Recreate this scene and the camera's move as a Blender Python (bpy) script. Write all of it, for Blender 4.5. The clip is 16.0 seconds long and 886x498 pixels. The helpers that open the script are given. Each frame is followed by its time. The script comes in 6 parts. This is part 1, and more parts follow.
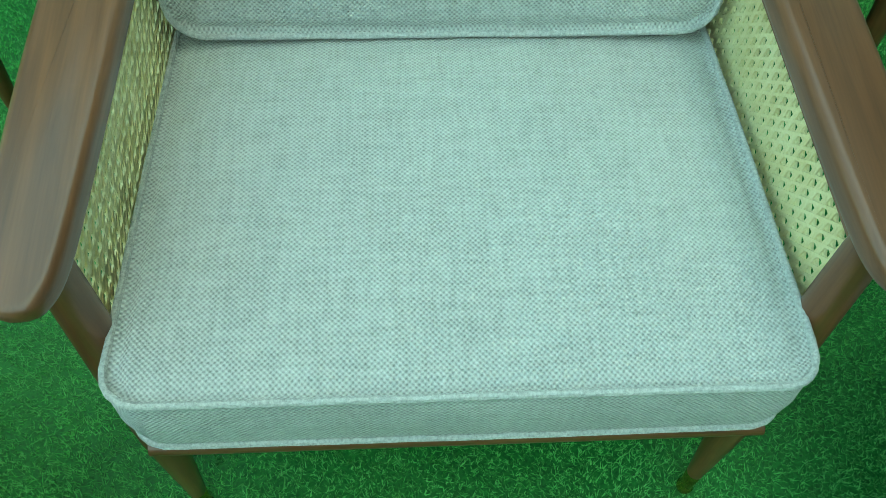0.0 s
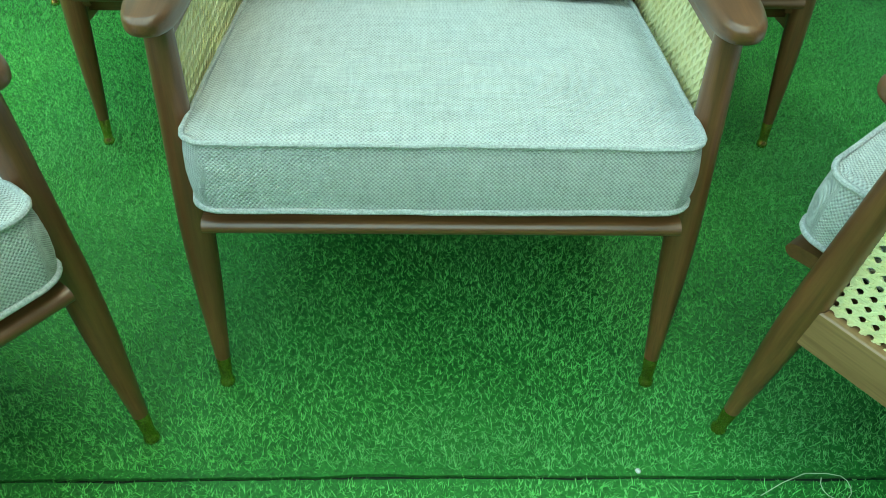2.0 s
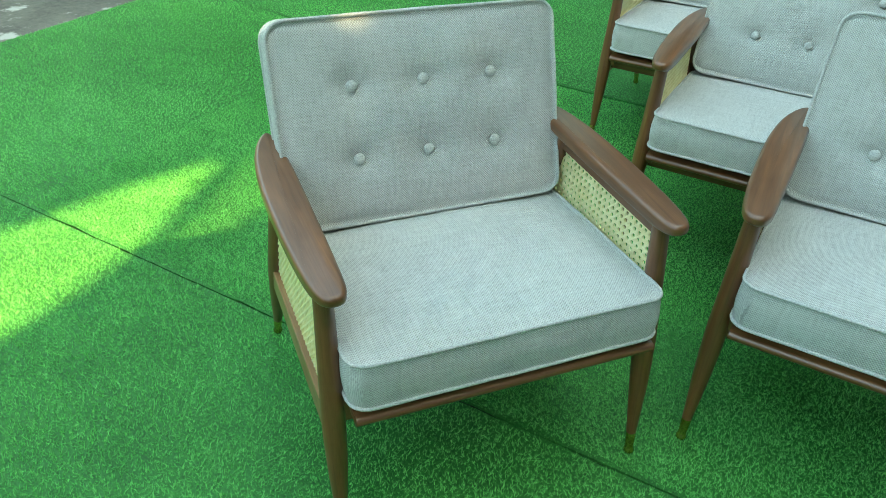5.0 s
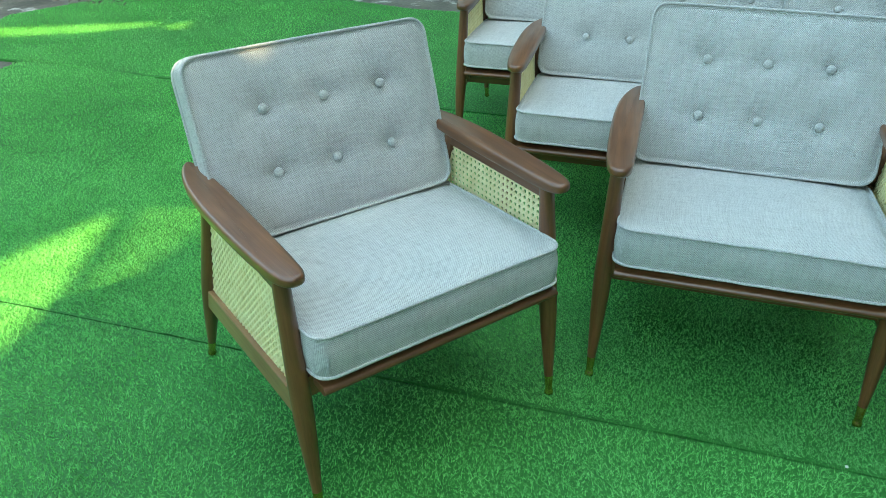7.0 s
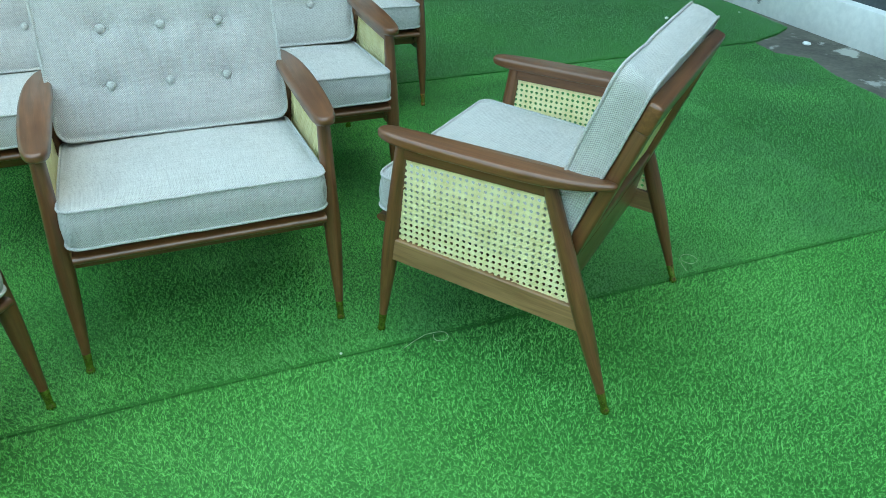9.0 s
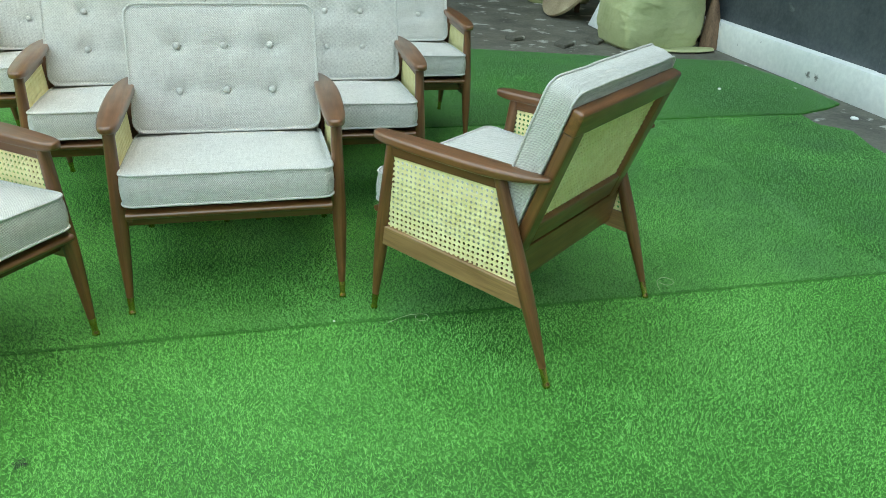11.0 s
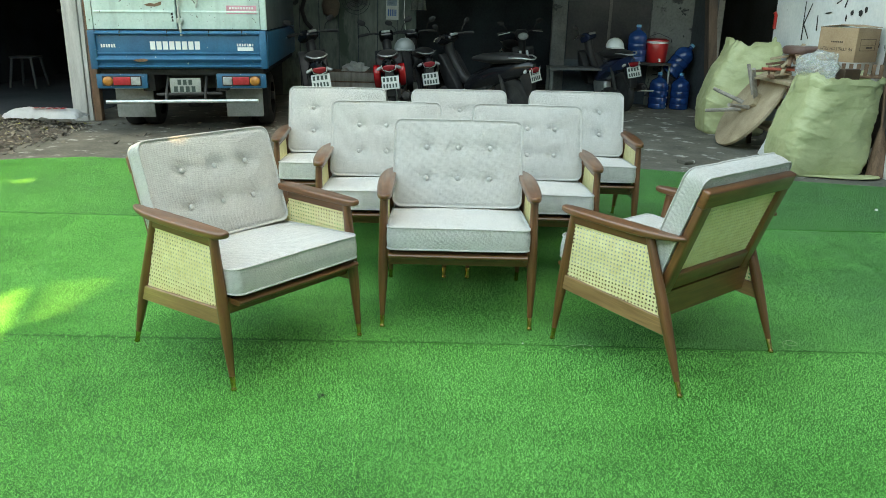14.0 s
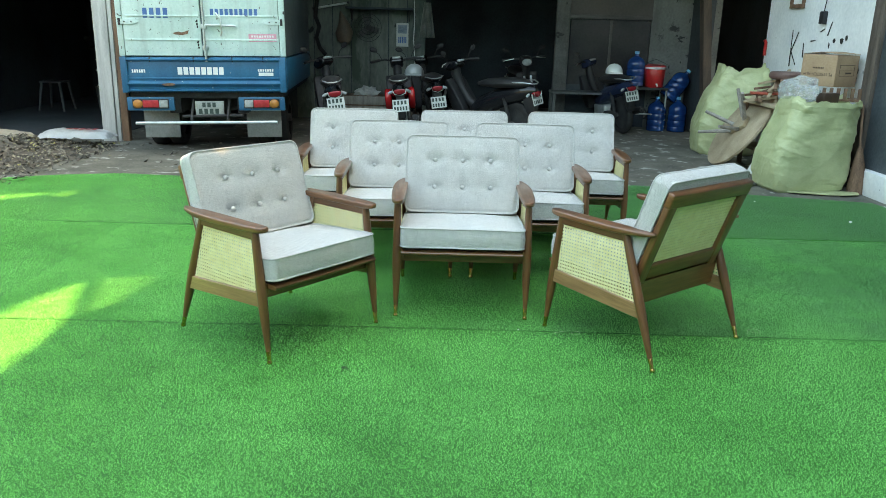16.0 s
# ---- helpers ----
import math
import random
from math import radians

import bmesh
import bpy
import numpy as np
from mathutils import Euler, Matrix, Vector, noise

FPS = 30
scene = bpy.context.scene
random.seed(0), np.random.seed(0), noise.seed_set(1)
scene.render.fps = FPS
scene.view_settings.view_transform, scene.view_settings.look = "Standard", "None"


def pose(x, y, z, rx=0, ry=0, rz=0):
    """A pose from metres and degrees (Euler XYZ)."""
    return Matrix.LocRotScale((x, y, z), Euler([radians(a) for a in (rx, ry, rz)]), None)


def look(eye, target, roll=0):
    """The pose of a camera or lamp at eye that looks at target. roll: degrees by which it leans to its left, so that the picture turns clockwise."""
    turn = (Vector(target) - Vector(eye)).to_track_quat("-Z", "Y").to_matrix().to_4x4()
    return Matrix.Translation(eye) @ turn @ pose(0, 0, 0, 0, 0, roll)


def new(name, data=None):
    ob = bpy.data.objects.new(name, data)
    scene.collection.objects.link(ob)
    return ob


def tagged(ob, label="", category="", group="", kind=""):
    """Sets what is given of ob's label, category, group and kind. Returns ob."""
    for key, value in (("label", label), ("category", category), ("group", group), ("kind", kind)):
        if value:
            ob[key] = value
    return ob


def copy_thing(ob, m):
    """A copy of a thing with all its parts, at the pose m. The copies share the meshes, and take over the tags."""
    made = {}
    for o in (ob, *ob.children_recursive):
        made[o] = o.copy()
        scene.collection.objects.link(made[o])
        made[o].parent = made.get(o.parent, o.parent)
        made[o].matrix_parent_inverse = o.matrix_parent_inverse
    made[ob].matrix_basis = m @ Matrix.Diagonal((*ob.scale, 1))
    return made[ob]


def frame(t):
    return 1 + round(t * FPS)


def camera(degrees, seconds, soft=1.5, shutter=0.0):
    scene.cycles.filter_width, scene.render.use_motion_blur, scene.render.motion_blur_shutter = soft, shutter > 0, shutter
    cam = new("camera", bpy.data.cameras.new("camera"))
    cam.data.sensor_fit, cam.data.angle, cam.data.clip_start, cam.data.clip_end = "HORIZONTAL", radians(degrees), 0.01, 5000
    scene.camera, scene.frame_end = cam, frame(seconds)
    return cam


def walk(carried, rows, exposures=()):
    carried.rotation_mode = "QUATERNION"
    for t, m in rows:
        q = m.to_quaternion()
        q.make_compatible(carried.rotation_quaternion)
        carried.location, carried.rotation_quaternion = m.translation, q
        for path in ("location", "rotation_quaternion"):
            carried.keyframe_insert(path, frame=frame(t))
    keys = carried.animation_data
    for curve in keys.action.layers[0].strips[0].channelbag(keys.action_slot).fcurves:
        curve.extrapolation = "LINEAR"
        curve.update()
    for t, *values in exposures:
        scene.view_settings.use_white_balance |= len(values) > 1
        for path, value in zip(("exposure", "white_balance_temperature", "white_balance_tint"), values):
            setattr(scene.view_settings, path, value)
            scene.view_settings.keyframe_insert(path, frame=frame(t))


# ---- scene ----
cam = camera(60.26, 16.0, soft=0.8)
PATH = [
    (0, (-0.0465, -0.2193, 1.0361), (0.0455, 0.7833, -0.6920), 3.22),
    (0.5, (-0.0560, -0.2920, 1.0239), (0.0433, 0.8343, -0.6258), 3.07),
    (1, (-0.0587, -0.4809, 0.9793), (0.0608, 0.8417, -0.5162), 3.08),
    (1.5, (-0.0288, -0.6466, 0.9442), (0.0589, 0.7729, -0.4620), 2.06),
    (2, (-0.0239, -0.7066, 0.9326), (0.0283, 0.7629, -0.4232), 1.72),
    (2.5, (-0.0350, -0.7416, 0.9542), (-0.0745, 0.7376, -0.3912), 2.59),
    (3, (-0.1365, -0.8590, 1.0959), (-0.4146, 0.5912, -0.2530), 3.36),
    (3.5, (-0.2152, -1.0239, 1.2271), (-0.7656, 0.3969, -0.0684), 3.14),
    (4, (-0.2447, -1.1410, 1.2669), (-0.9656, 0.2885, 0.0682), 3.29),
    (4.2, (-0.2528, -1.1510, 1.2851), (-1.0154, 0.2633, 0.0943), 3.02),
    (6.3, (-0.2161, -1.5264, 1.2932), (-0.9489, 0.0060, 0.2373), 0.86),
    (6.5, (-0.2365, -1.5380, 1.2964), (-0.9209, 0.0202, 0.2459), 0.54),
    (7, (-0.2495, -1.5384, 1.3011), (-0.7321, 0.0940, 0.2513), 0.17),
    (7.5, (-0.2169, -1.5163, 1.2936), (-0.3678, 0.1729, 0.2336), 0.24),
    (8, (-0.1433, -1.5185, 1.2761), (0.0793, 0.1590, 0.2100), 0.12),
    (8.5, (-0.1087, -1.5365, 1.2876), (0.4029, 0.0632, 0.2017), 0.68),
    (9, (-0.0949, -1.6237, 1.2709), (0.5792, -0.0688, 0.2090), 1.90),
    (9.2, (-0.0891, -1.6861, 1.2593), (0.6344, -0.1334, 0.2270), 2.71),
    (11.3, (0.0945, -2.1440, 1.2426), (0.4744, -0.3834, 0.3730), 2.49),
    (11.5, (0.0758, -2.1669, 1.2430), (0.4080, -0.3854, 0.3968), 2.36),
    (12, (0.0273, -2.2671, 1.2692), (0.2425, -0.4437, 0.4764), 2.09),
    (12.5, (0.0051, -2.3868, 1.2880), (0.1249, -0.5308, 0.5527), 2.00),
    (13, (-0.0075, -2.5975, 1.3059), (0.0489, -0.7190, 0.6217), 1.76),
    (13.5, (-0.0523, -2.8143, 1.3131), (-0.0222, -0.9195, 0.6736), 1.64),
    (14, (-0.0961, -3.0085, 1.3199), (-0.0755, -1.1036, 0.7110), 1.57),
    (14.5, (-0.0774, -3.1624, 1.3250), (-0.0646, -1.2501, 0.7394), 1.57),
    (15, (-0.0573, -3.3158, 1.3339), (-0.0516, -1.3984, 0.7650), 1.61),
    (15.5, (-0.0688, -3.3963, 1.3378), (-0.0679, -1.4757, 0.7797), 1.64),
    (16, (-0.0907, -3.4868, 1.3450), (-0.0913, -1.5639, 0.7954), 1.55),
]
EXPOSURES = [(0, 2.79, 8500, -42), (1, 2.86, 8800, -38), (1.6, 3.07, 8900, -37), (2.6, 3.32, 9100, -34), (3, 3.19, 8500, -34), (3.5, 3.00, 8300, -32), (4.2, 2.99, 8400, -27), (6.3, 2.83, 7100, -17), (8, 3.12, 7560, -16), (9.2, 3.19, 7900, -15), (11.3, 3.34, 10000, -6), (14.6, 3.33, 9700, -4), (15.4, 3.35, 8100, -6), (16, 3.38, 8500, -4)]
walk(cam, [(t, look(eye, target, roll)) for t, eye, target, roll in PATH], EXPOSURES)

# ---- light: open shade under a bright hazy sky, sun broken by an added holed wall on the right ----
world = bpy.data.worlds.new("sky")
scene.world = world
world.use_nodes = True
wn = world.node_tree
sky = wn.nodes.new("ShaderNodeTexSky")
sky.sky_type = "NISHITA"
sky.sun_disc = False
SUN_EL, SUN_AZ = 52.1, 94.6          # degrees; azimuth clockwise from +y
sky.sun_elevation = radians(SUN_EL)
sky.sun_rotation = radians(SUN_AZ)
sky.air_density, sky.dust_density = 1.3, 2.5
wn.links.new(sky.outputs[0], wn.nodes["Background"].inputs[0])
wn.nodes["Background"].inputs[1].default_value = 0.13
sun_way = Vector((math.sin(radians(SUN_AZ)) * math.cos(radians(SUN_EL)), math.cos(radians(SUN_AZ)) * math.cos(radians(SUN_EL)), math.sin(radians(SUN_EL))))
sun_data = bpy.data.lights.new("sun", "SUN")
sun_data.energy, sun_data.angle, sun_data.color = 2.3, radians(0.5), (1.0, 0.72, 0.44)
sun = new("sun", sun_data)
sun.matrix_world = look(sun_way * 40, (0, 0, 0))


# ---- materials ----
def mat(name, base=(0.5, 0.5, 0.5), rough=0.6, metal=0.0):
    m = bpy.data.materials.new(name)
    m.use_nodes = True
    b = m.node_tree.nodes["Principled BSDF"]
    b.inputs["Base Color"].default_value = (*base, 1)
    b.inputs["Roughness"].default_value = rough
    b.inputs["Metallic"].default_value = metal
    return m, m.node_tree, b


def node(nt, kind, **vals):
    n = nt.nodes.new(kind)
    for k, v in vals.items():
        if k in n.inputs:
            n.inputs[k].default_value = v
    return n


def coords(nt, scale=(1, 1, 1), rot=(0, 0, 0)):
    tc = nt.nodes.new("ShaderNodeTexCoord")
    mp = nt.nodes.new("ShaderNodeMapping")
    mp.inputs["Scale"].default_value = scale
    mp.inputs["Rotation"].default_value = rot
    nt.links.new(tc.outputs["Object"], mp.inputs[0])
    return mp.outputs[0]


def ramp(nt, src, stops):
    r = nt.nodes.new("ShaderNodeValToRGB")
    e = r.color_ramp.elements
    while len(e) < len(stops):
        e.new(0.5)
    for el, (p, c) in zip(e, stops):
        el.position, el.color = p, (*c, 1)
    nt.links.new(src, r.inputs[0])
    return r.outputs[0]


def noise_tex(nt, vec, scale, detail=4.0, rough=0.55, distort=0.0):
    n = node(nt, "ShaderNodeTexNoise", Scale=scale, Detail=detail, Roughness=rough, Distortion=distort)
    nt.links.new(vec, n.inputs["Vector"])
    return n.outputs["Fac"]


def mixc(nt, fac, a, b, mode="MIX"):
    m = nt.nodes.new("ShaderNodeMix")
    m.data_type, m.blend_type = "RGBA", mode
    for sock, val in ((0, fac), (6, a), (7, b)):
        if isinstance(val, (int, float)):
            m.inputs[sock].default_value = val
        elif isinstance(val, tuple):
            m.inputs[sock].default_value = (*val, 1)
        else:
            nt.links.new(val, m.inputs[sock])
    return m.outputs[2]


def math_node(nt, op, a, b=None):
    m = nt.nodes.new("ShaderNodeMath")
    m.operation = op
    for i, v in enumerate((a, b)):
        if v is None:
            continue
        if isinstance(v, (int, float)):
            m.inputs[i].default_value = v
        else:
            nt.links.new(v, m.inputs[i])
    return m.outputs[0]


def bump(nt, bsdf, height, strength=0.3, dist=0.002):
    b = node(nt, "ShaderNodeBump", Strength=strength, Distance=dist)
    nt.links.new(height, b.inputs["Height"])
    nt.links.new(b.outputs[0], bsdf.inputs["Normal"])


def surface(name, dark, light, rough=0.7, scale=6.0, fine=60.0, metal=0.0, bump_s=0.25, bump_d=0.002, stain=None, stain_scale=2.0, stain_at=0.6, stretch=(1, 1, 1), chips=None):
    """A general worn surface: two scales of noise between two colours, optional stains, fine relief."""
    m, nt, b = mat(name, light, rough, metal)
    v = coords(nt, stretch)
    big = noise_tex(nt, v, scale, 5)
    small = noise_tex(nt, v, fine, 3)
    fac = math_node(nt, "ADD", math_node(nt, "MULTIPLY", big, 0.65), math_node(nt, "MULTIPLY", small, 0.35))
    col = ramp(nt, fac, [(0.36, dark), (0.64, light)])
    if stain:
        st = noise_tex(nt, v, stain_scale, 8, 0.65)
        k = ramp(nt, st, [(stain_at, (0, 0, 0)), (stain_at + 0.06, (1, 1, 1))])
        col = mixc(nt, k, col, stain)
    if chips:   # small knocks and runs of dirt
        tone, size, at = chips
        k = noise_tex(nt, v, size, 2, 0.5, 0.8)
        col = mixc(nt, ramp(nt, k, [(at, (0, 0, 0)), (at + 0.03, (1, 1, 1))]), col, tone)
        run = noise_tex(nt, coords(nt, (9, 9, 0.9)), 1.0, 5, 0.6)
        col = mixc(nt, ramp(nt, run, [(0.50, (0, 0, 0)), (0.75, (0.5, 0.5, 0.5))]), col, tuple(0.45 * c for c in light))
    nt.links.new(col, b.inputs["Base Color"])
    bump(nt, b, small, bump_s, bump_d)
    return m


def wood_mat(name, dark, light, rough=0.42):
    m, nt, b = mat(name, light, rough)
    info = nt.nodes.new("ShaderNodeObjectInfo")
    tc = nt.nodes.new("ShaderNodeTexCoord")
    uv = nt.nodes.new("ShaderNodeAttribute")
    uv.attribute_name = "grain"
    add = nt.nodes.new("ShaderNodeVectorMath")
    add.operation = "ADD"
    nt.links.new(uv.outputs["Vector"], add.inputs[0])
    rnd = nt.nodes.new("ShaderNodeCombineXYZ")
    nt.links.new(math_node(nt, "MULTIPLY", info.outputs["Random"], 7.0), rnd.inputs[1])
    nt.links.new(rnd.outputs[0], add.inputs[1])
    mp = nt.nodes.new("ShaderNodeMapping")
    mp.inputs["Scale"].default_value = (5, 70, 70)
    nt.links.new(add.outputs[0], mp.inputs[0])
    g = noise_tex(nt, mp.outputs[0], 1.0, 6, 0.6, 0.6)
    mp2 = nt.nodes.new("ShaderNodeMapping")
    mp2.inputs["Scale"].default_value = (14, 420, 420)
    nt.links.new(add.outputs[0], mp2.inputs[0])
    p = noise_tex(nt, mp2.outputs[0], 1.0, 3, 0.5)
    fac = math_node(nt, "ADD", math_node(nt, "MULTIPLY", g, 0.75), math_node(nt, "MULTIPLY", p, 0.25))
    col = ramp(nt, fac, [(0.30, dark), (0.5, tuple((a + c) / 2 for a, c in zip(dark, light))), (0.70, light)])
    # the stain takes unevenly, in broad soft patches
    mp3 = nt.nodes.new("ShaderNodeMapping")
    mp3.inputs["Scale"].default_value = (4, 9, 9)
    nt.links.new(add.outputs[0], mp3.inputs[0])
    blot = noise_tex(nt, mp3.outputs[0], 1.0, 3, 0.5)
    col = mixc(nt, ramp(nt, blot, [(0.35, (0, 0, 0)), (0.68, (0.55, 0.55, 0.55))]), col, dark)
    nt.links.new(col, b.inputs["Base Color"])
    nt.links.new(ramp(nt, blot, [(0.3, (rough * 0.8,) * 3), (0.7, (rough * 1.25,) * 3)]), b.inputs["Roughness"])
    bump(nt, b, p, 0.12, 0.0006)
    b.inputs["Coat Weight"].default_value = 0.6
    b.inputs["Coat IOR"].default_value = 1.5
    b.inputs["Coat Roughness"].default_value = 0.24
    return m


WALNUT = wood_mat("walnut_stain", (0.090, 0.033, 0.011), (0.235, 0.094, 0.035), 0.38)
OAK_SIDE = wood_mat("lighter_stained_board", (0.18, 0.086, 0.036), (0.42, 0.230, 0.105), 0.40)


def fabric_mat():
    m, nt, b = mat("linen_weave", (0.6, 0.59, 0.55), 0.92)
    uv = nt.nodes.new("ShaderNodeAttribute")
    uv.attribute_name = "cloth"
    sep = nt.nodes.new("ShaderNodeSeparateXYZ")
    nt.links.new(uv.outputs["Vector"], sep.inputs[0])
    f = 2 * math.pi / 0.0051
    wob = node(nt, "ShaderNodeTexNoise", Scale=45.0, Detail=3.0)
    nt.links.new(uv.outputs["Vector"], wob.inputs["Vector"])
    way = nt.nodes.new("ShaderNodeSeparateXYZ")
    nt.links.new(wob.outputs["Color"], way.inputs[0])
    w, w2 = (math_node(nt, "MULTIPLY", math_node(nt, "SUBTRACT", way.outputs[k], 0.5), 3.2) for k in (0, 1))
    sx = math_node(nt, "SINE", math_node(nt, "ADD", math_node(nt, "MULTIPLY", sep.outputs[0], f), w))
    sy = math_node(nt, "SINE", math_node(nt, "ADD", math_node(nt, "MULTIPLY", sep.outputs[1], f), w2))
    # plain weave: a raised knot wherever a thread passes over, a pit where it dives under
    weave = math_node(nt, "MULTIPLY", sx, sy)
    fuzz = noise_tex(nt, uv.outputs["Vector"], 620.0, 2)
    weave = math_node(nt, "ADD", weave, math_node(nt, "MULTIPLY", math_node(nt, "SUBTRACT", fuzz, 0.5), 1.6))
    # uneven yarn: short slubs in both directions, and cloth that is a shade uneven over a hand's width
    slub = []
    for s in ((230, 26, 26), (26, 230, 26)):
        mp = nt.nodes.new("ShaderNodeMapping")
        mp.inputs["Scale"].default_value = s
        nt.links.new(uv.outputs["Vector"], mp.inputs[0])
        slub.append(noise_tex(nt, mp.outputs[0], 1.0, 3, 0.6))
    yarn = math_node(nt, "ADD", slub[0], slub[1])
    broad = noise_tex(nt, uv.outputs["Vector"], 7.0, 3)
    fac = math_node(nt, "ADD", math_node(nt, "MULTIPLY", weave, 0.22), math_node(nt, "MULTIPLY", yarn, 0.30))
    fac = math_node(nt, "ADD", fac, math_node(nt, "MULTIPLY", broad, 0.14))
    col = ramp(nt, fac, [(0.02, (0.22, 0.216, 0.202)), (0.38, (0.55, 0.543, 0.513)), (0.72, (0.74, 0.733, 0.70))])
    nt.links.new(col, b.inputs["Base Color"])
    b.inputs["Sheen Weight"].default_value = 0.12
    bump(nt, b, weave, 0.7, 0.0011)
    return m


FABRIC = fabric_mat()
PIPING = surface("piping_cloth", (0.34, 0.336, 0.318), (0.62, 0.615, 0.585), 0.95, 330, 620, bump_s=0.6, bump_d=0.0012)
BRASS = surface("brushed_brass", (0.42, 0.29, 0.085), (0.70, 0.52, 0.20), 0.26, 30, 300, metal=1.0, bump_s=0.05)
CANE = surface("natural_cane", (0.80, 0.70, 0.35), (0.95, 0.88, 0.55), 0.42, 25, 400, bump_s=0.1, bump_d=0.0005)
WEBBING = surface("dark_webbing", (0.012, 0.011, 0.010), (0.03, 0.028, 0.026), 0.9)
GAP_TONE = surface("tan_gap_tone", (0.20, 0.15, 0.075), (0.30, 0.23, 0.12), 0.9)


# ---- mesh helpers ----
def finish(name, bm, material, smooth=40):
    me = bpy.data.meshes.new(name)
    bm.normal_update()
    bm.to_mesh(me)
    bm.free()
    me.materials.append(material)
    if smooth:
        for p in me.polygons:
            p.use_smooth = True
        me.set_sharp_from_angle(angle=radians(smooth))
    return me


def part(name, bm, material, parent=None, label="", smooth=40, grain=None):
    me = finish(name, bm, material, smooth)
    if grain is not None:
        add_grain(me, grain)
    ob = new(name, me)
    ob.parent = parent
    if label:
        ob["label"] = label
    return ob


def add_grain(me, axis):
    """Stores coordinates whose x runs along the grain of the board."""
    co = np.empty(len(me.vertices) * 3)
    me.vertices.foreach_get("co", co)
    co = co.reshape(-1, 3)
    a = np.array(axis, float)
    a /= np.linalg.norm(a)
    h = np.array((0.0, 0, 1)) if abs(a[2]) < 0.8 else np.array((1.0, 0, 0))
    b = np.cross(a, h)
    b /= np.linalg.norm(b)
    c = np.cross(a, b)
    out = np.stack([co @ a, co @ b, co @ c], 1).astype(np.float32)
    at = me.attributes.new("grain", "FLOAT_VECTOR", "POINT")
    at.data.foreach_set("vector", out.ravel())


def thing(name, label, category, group="", at=(0, 0, 0), turn=0.0):
    ob = new(name)
    ob.empty_display_size = 0.1
    ob.matrix_basis = pose(*at, 0, 0, turn)
    return tagged(ob, label, category, group)


def box(bm, lo, hi, bevel=0.0, seg=2, m=None):
    c = [(a + b) / 2 for a, b in zip(lo, hi)]
    s = [abs(b - a) for a, b in zip(lo, hi)]
    r = bmesh.ops.create_cube(bm, size=1.0, matrix=Matrix.Translation(c) @ Matrix.Diagonal((*s, 1)))
    vs = r["verts"]
    if bevel:
        es = list({e for v in vs for e in v.link_edges})
        out = bmesh.ops.bevel(bm, geom=es, offset=min(bevel, min(s) * 0.45), segments=seg, profile=0.5, affect="EDGES", clamp_overlap=True)
        vs = list({v for f in out["faces"] for v in f.verts} | {v for v in vs if v.is_valid})
    if m is not None:
        bmesh.ops.transform(bm, matrix=m, verts=[v for v in vs if v.is_valid])
    return bm


def boxes(*args, bevel=0.0, seg=2):
    bm = bmesh.new()
    for lo, hi in args:
        box(bm, lo, hi, bevel, seg)
    return bm


def tube(bm, pts, radii, n=12, closed=False, cap=True):
    """A round bar through the points, one radius for each."""
    pts = [Vector(p) for p in pts]
    if isinstance(radii, (int, float)):
        radii = [radii] * len(pts)
    rings, up = [], None
    k = len(pts)
    for i, p in enumerate(pts):
        a = pts[(i - 1) % k] if closed or i > 0 else p
        b = pts[(i + 1) % k] if closed or i < k - 1 else p
        d = (b - a).normalized()
        if up is None:
            up = d.orthogonal().normalized()
        else:
            up = (up - d * up.dot(d))
            up = up.normalized() if up.length > 1e-6 else d.orthogonal().normalized()
        side = d.cross(up)
        rings.append([bm.verts.new(p + (up * math.cos(2 * math.pi * j / n) + side * math.sin(2 * math.pi * j / n)) * radii[i]) for j in range(n)])
    for i in range(k if closed else k - 1):
        r0, r1 = rings[i], rings[(i + 1) % k]
        off = 0
        if closed and i == k - 1:
            off = min(range(n), key=lambda o: (r1[o].co - r0[0].co).length)
        for j in range(n):
            bm.faces.new((r0[j], r0[(j + 1) % n], r1[(j + 1 + off) % n], r1[(j + off) % n]))
    if cap and not closed:
        bm.faces.new(rings[0][::-1])
        bm.faces.new(rings[-1])
    return bm


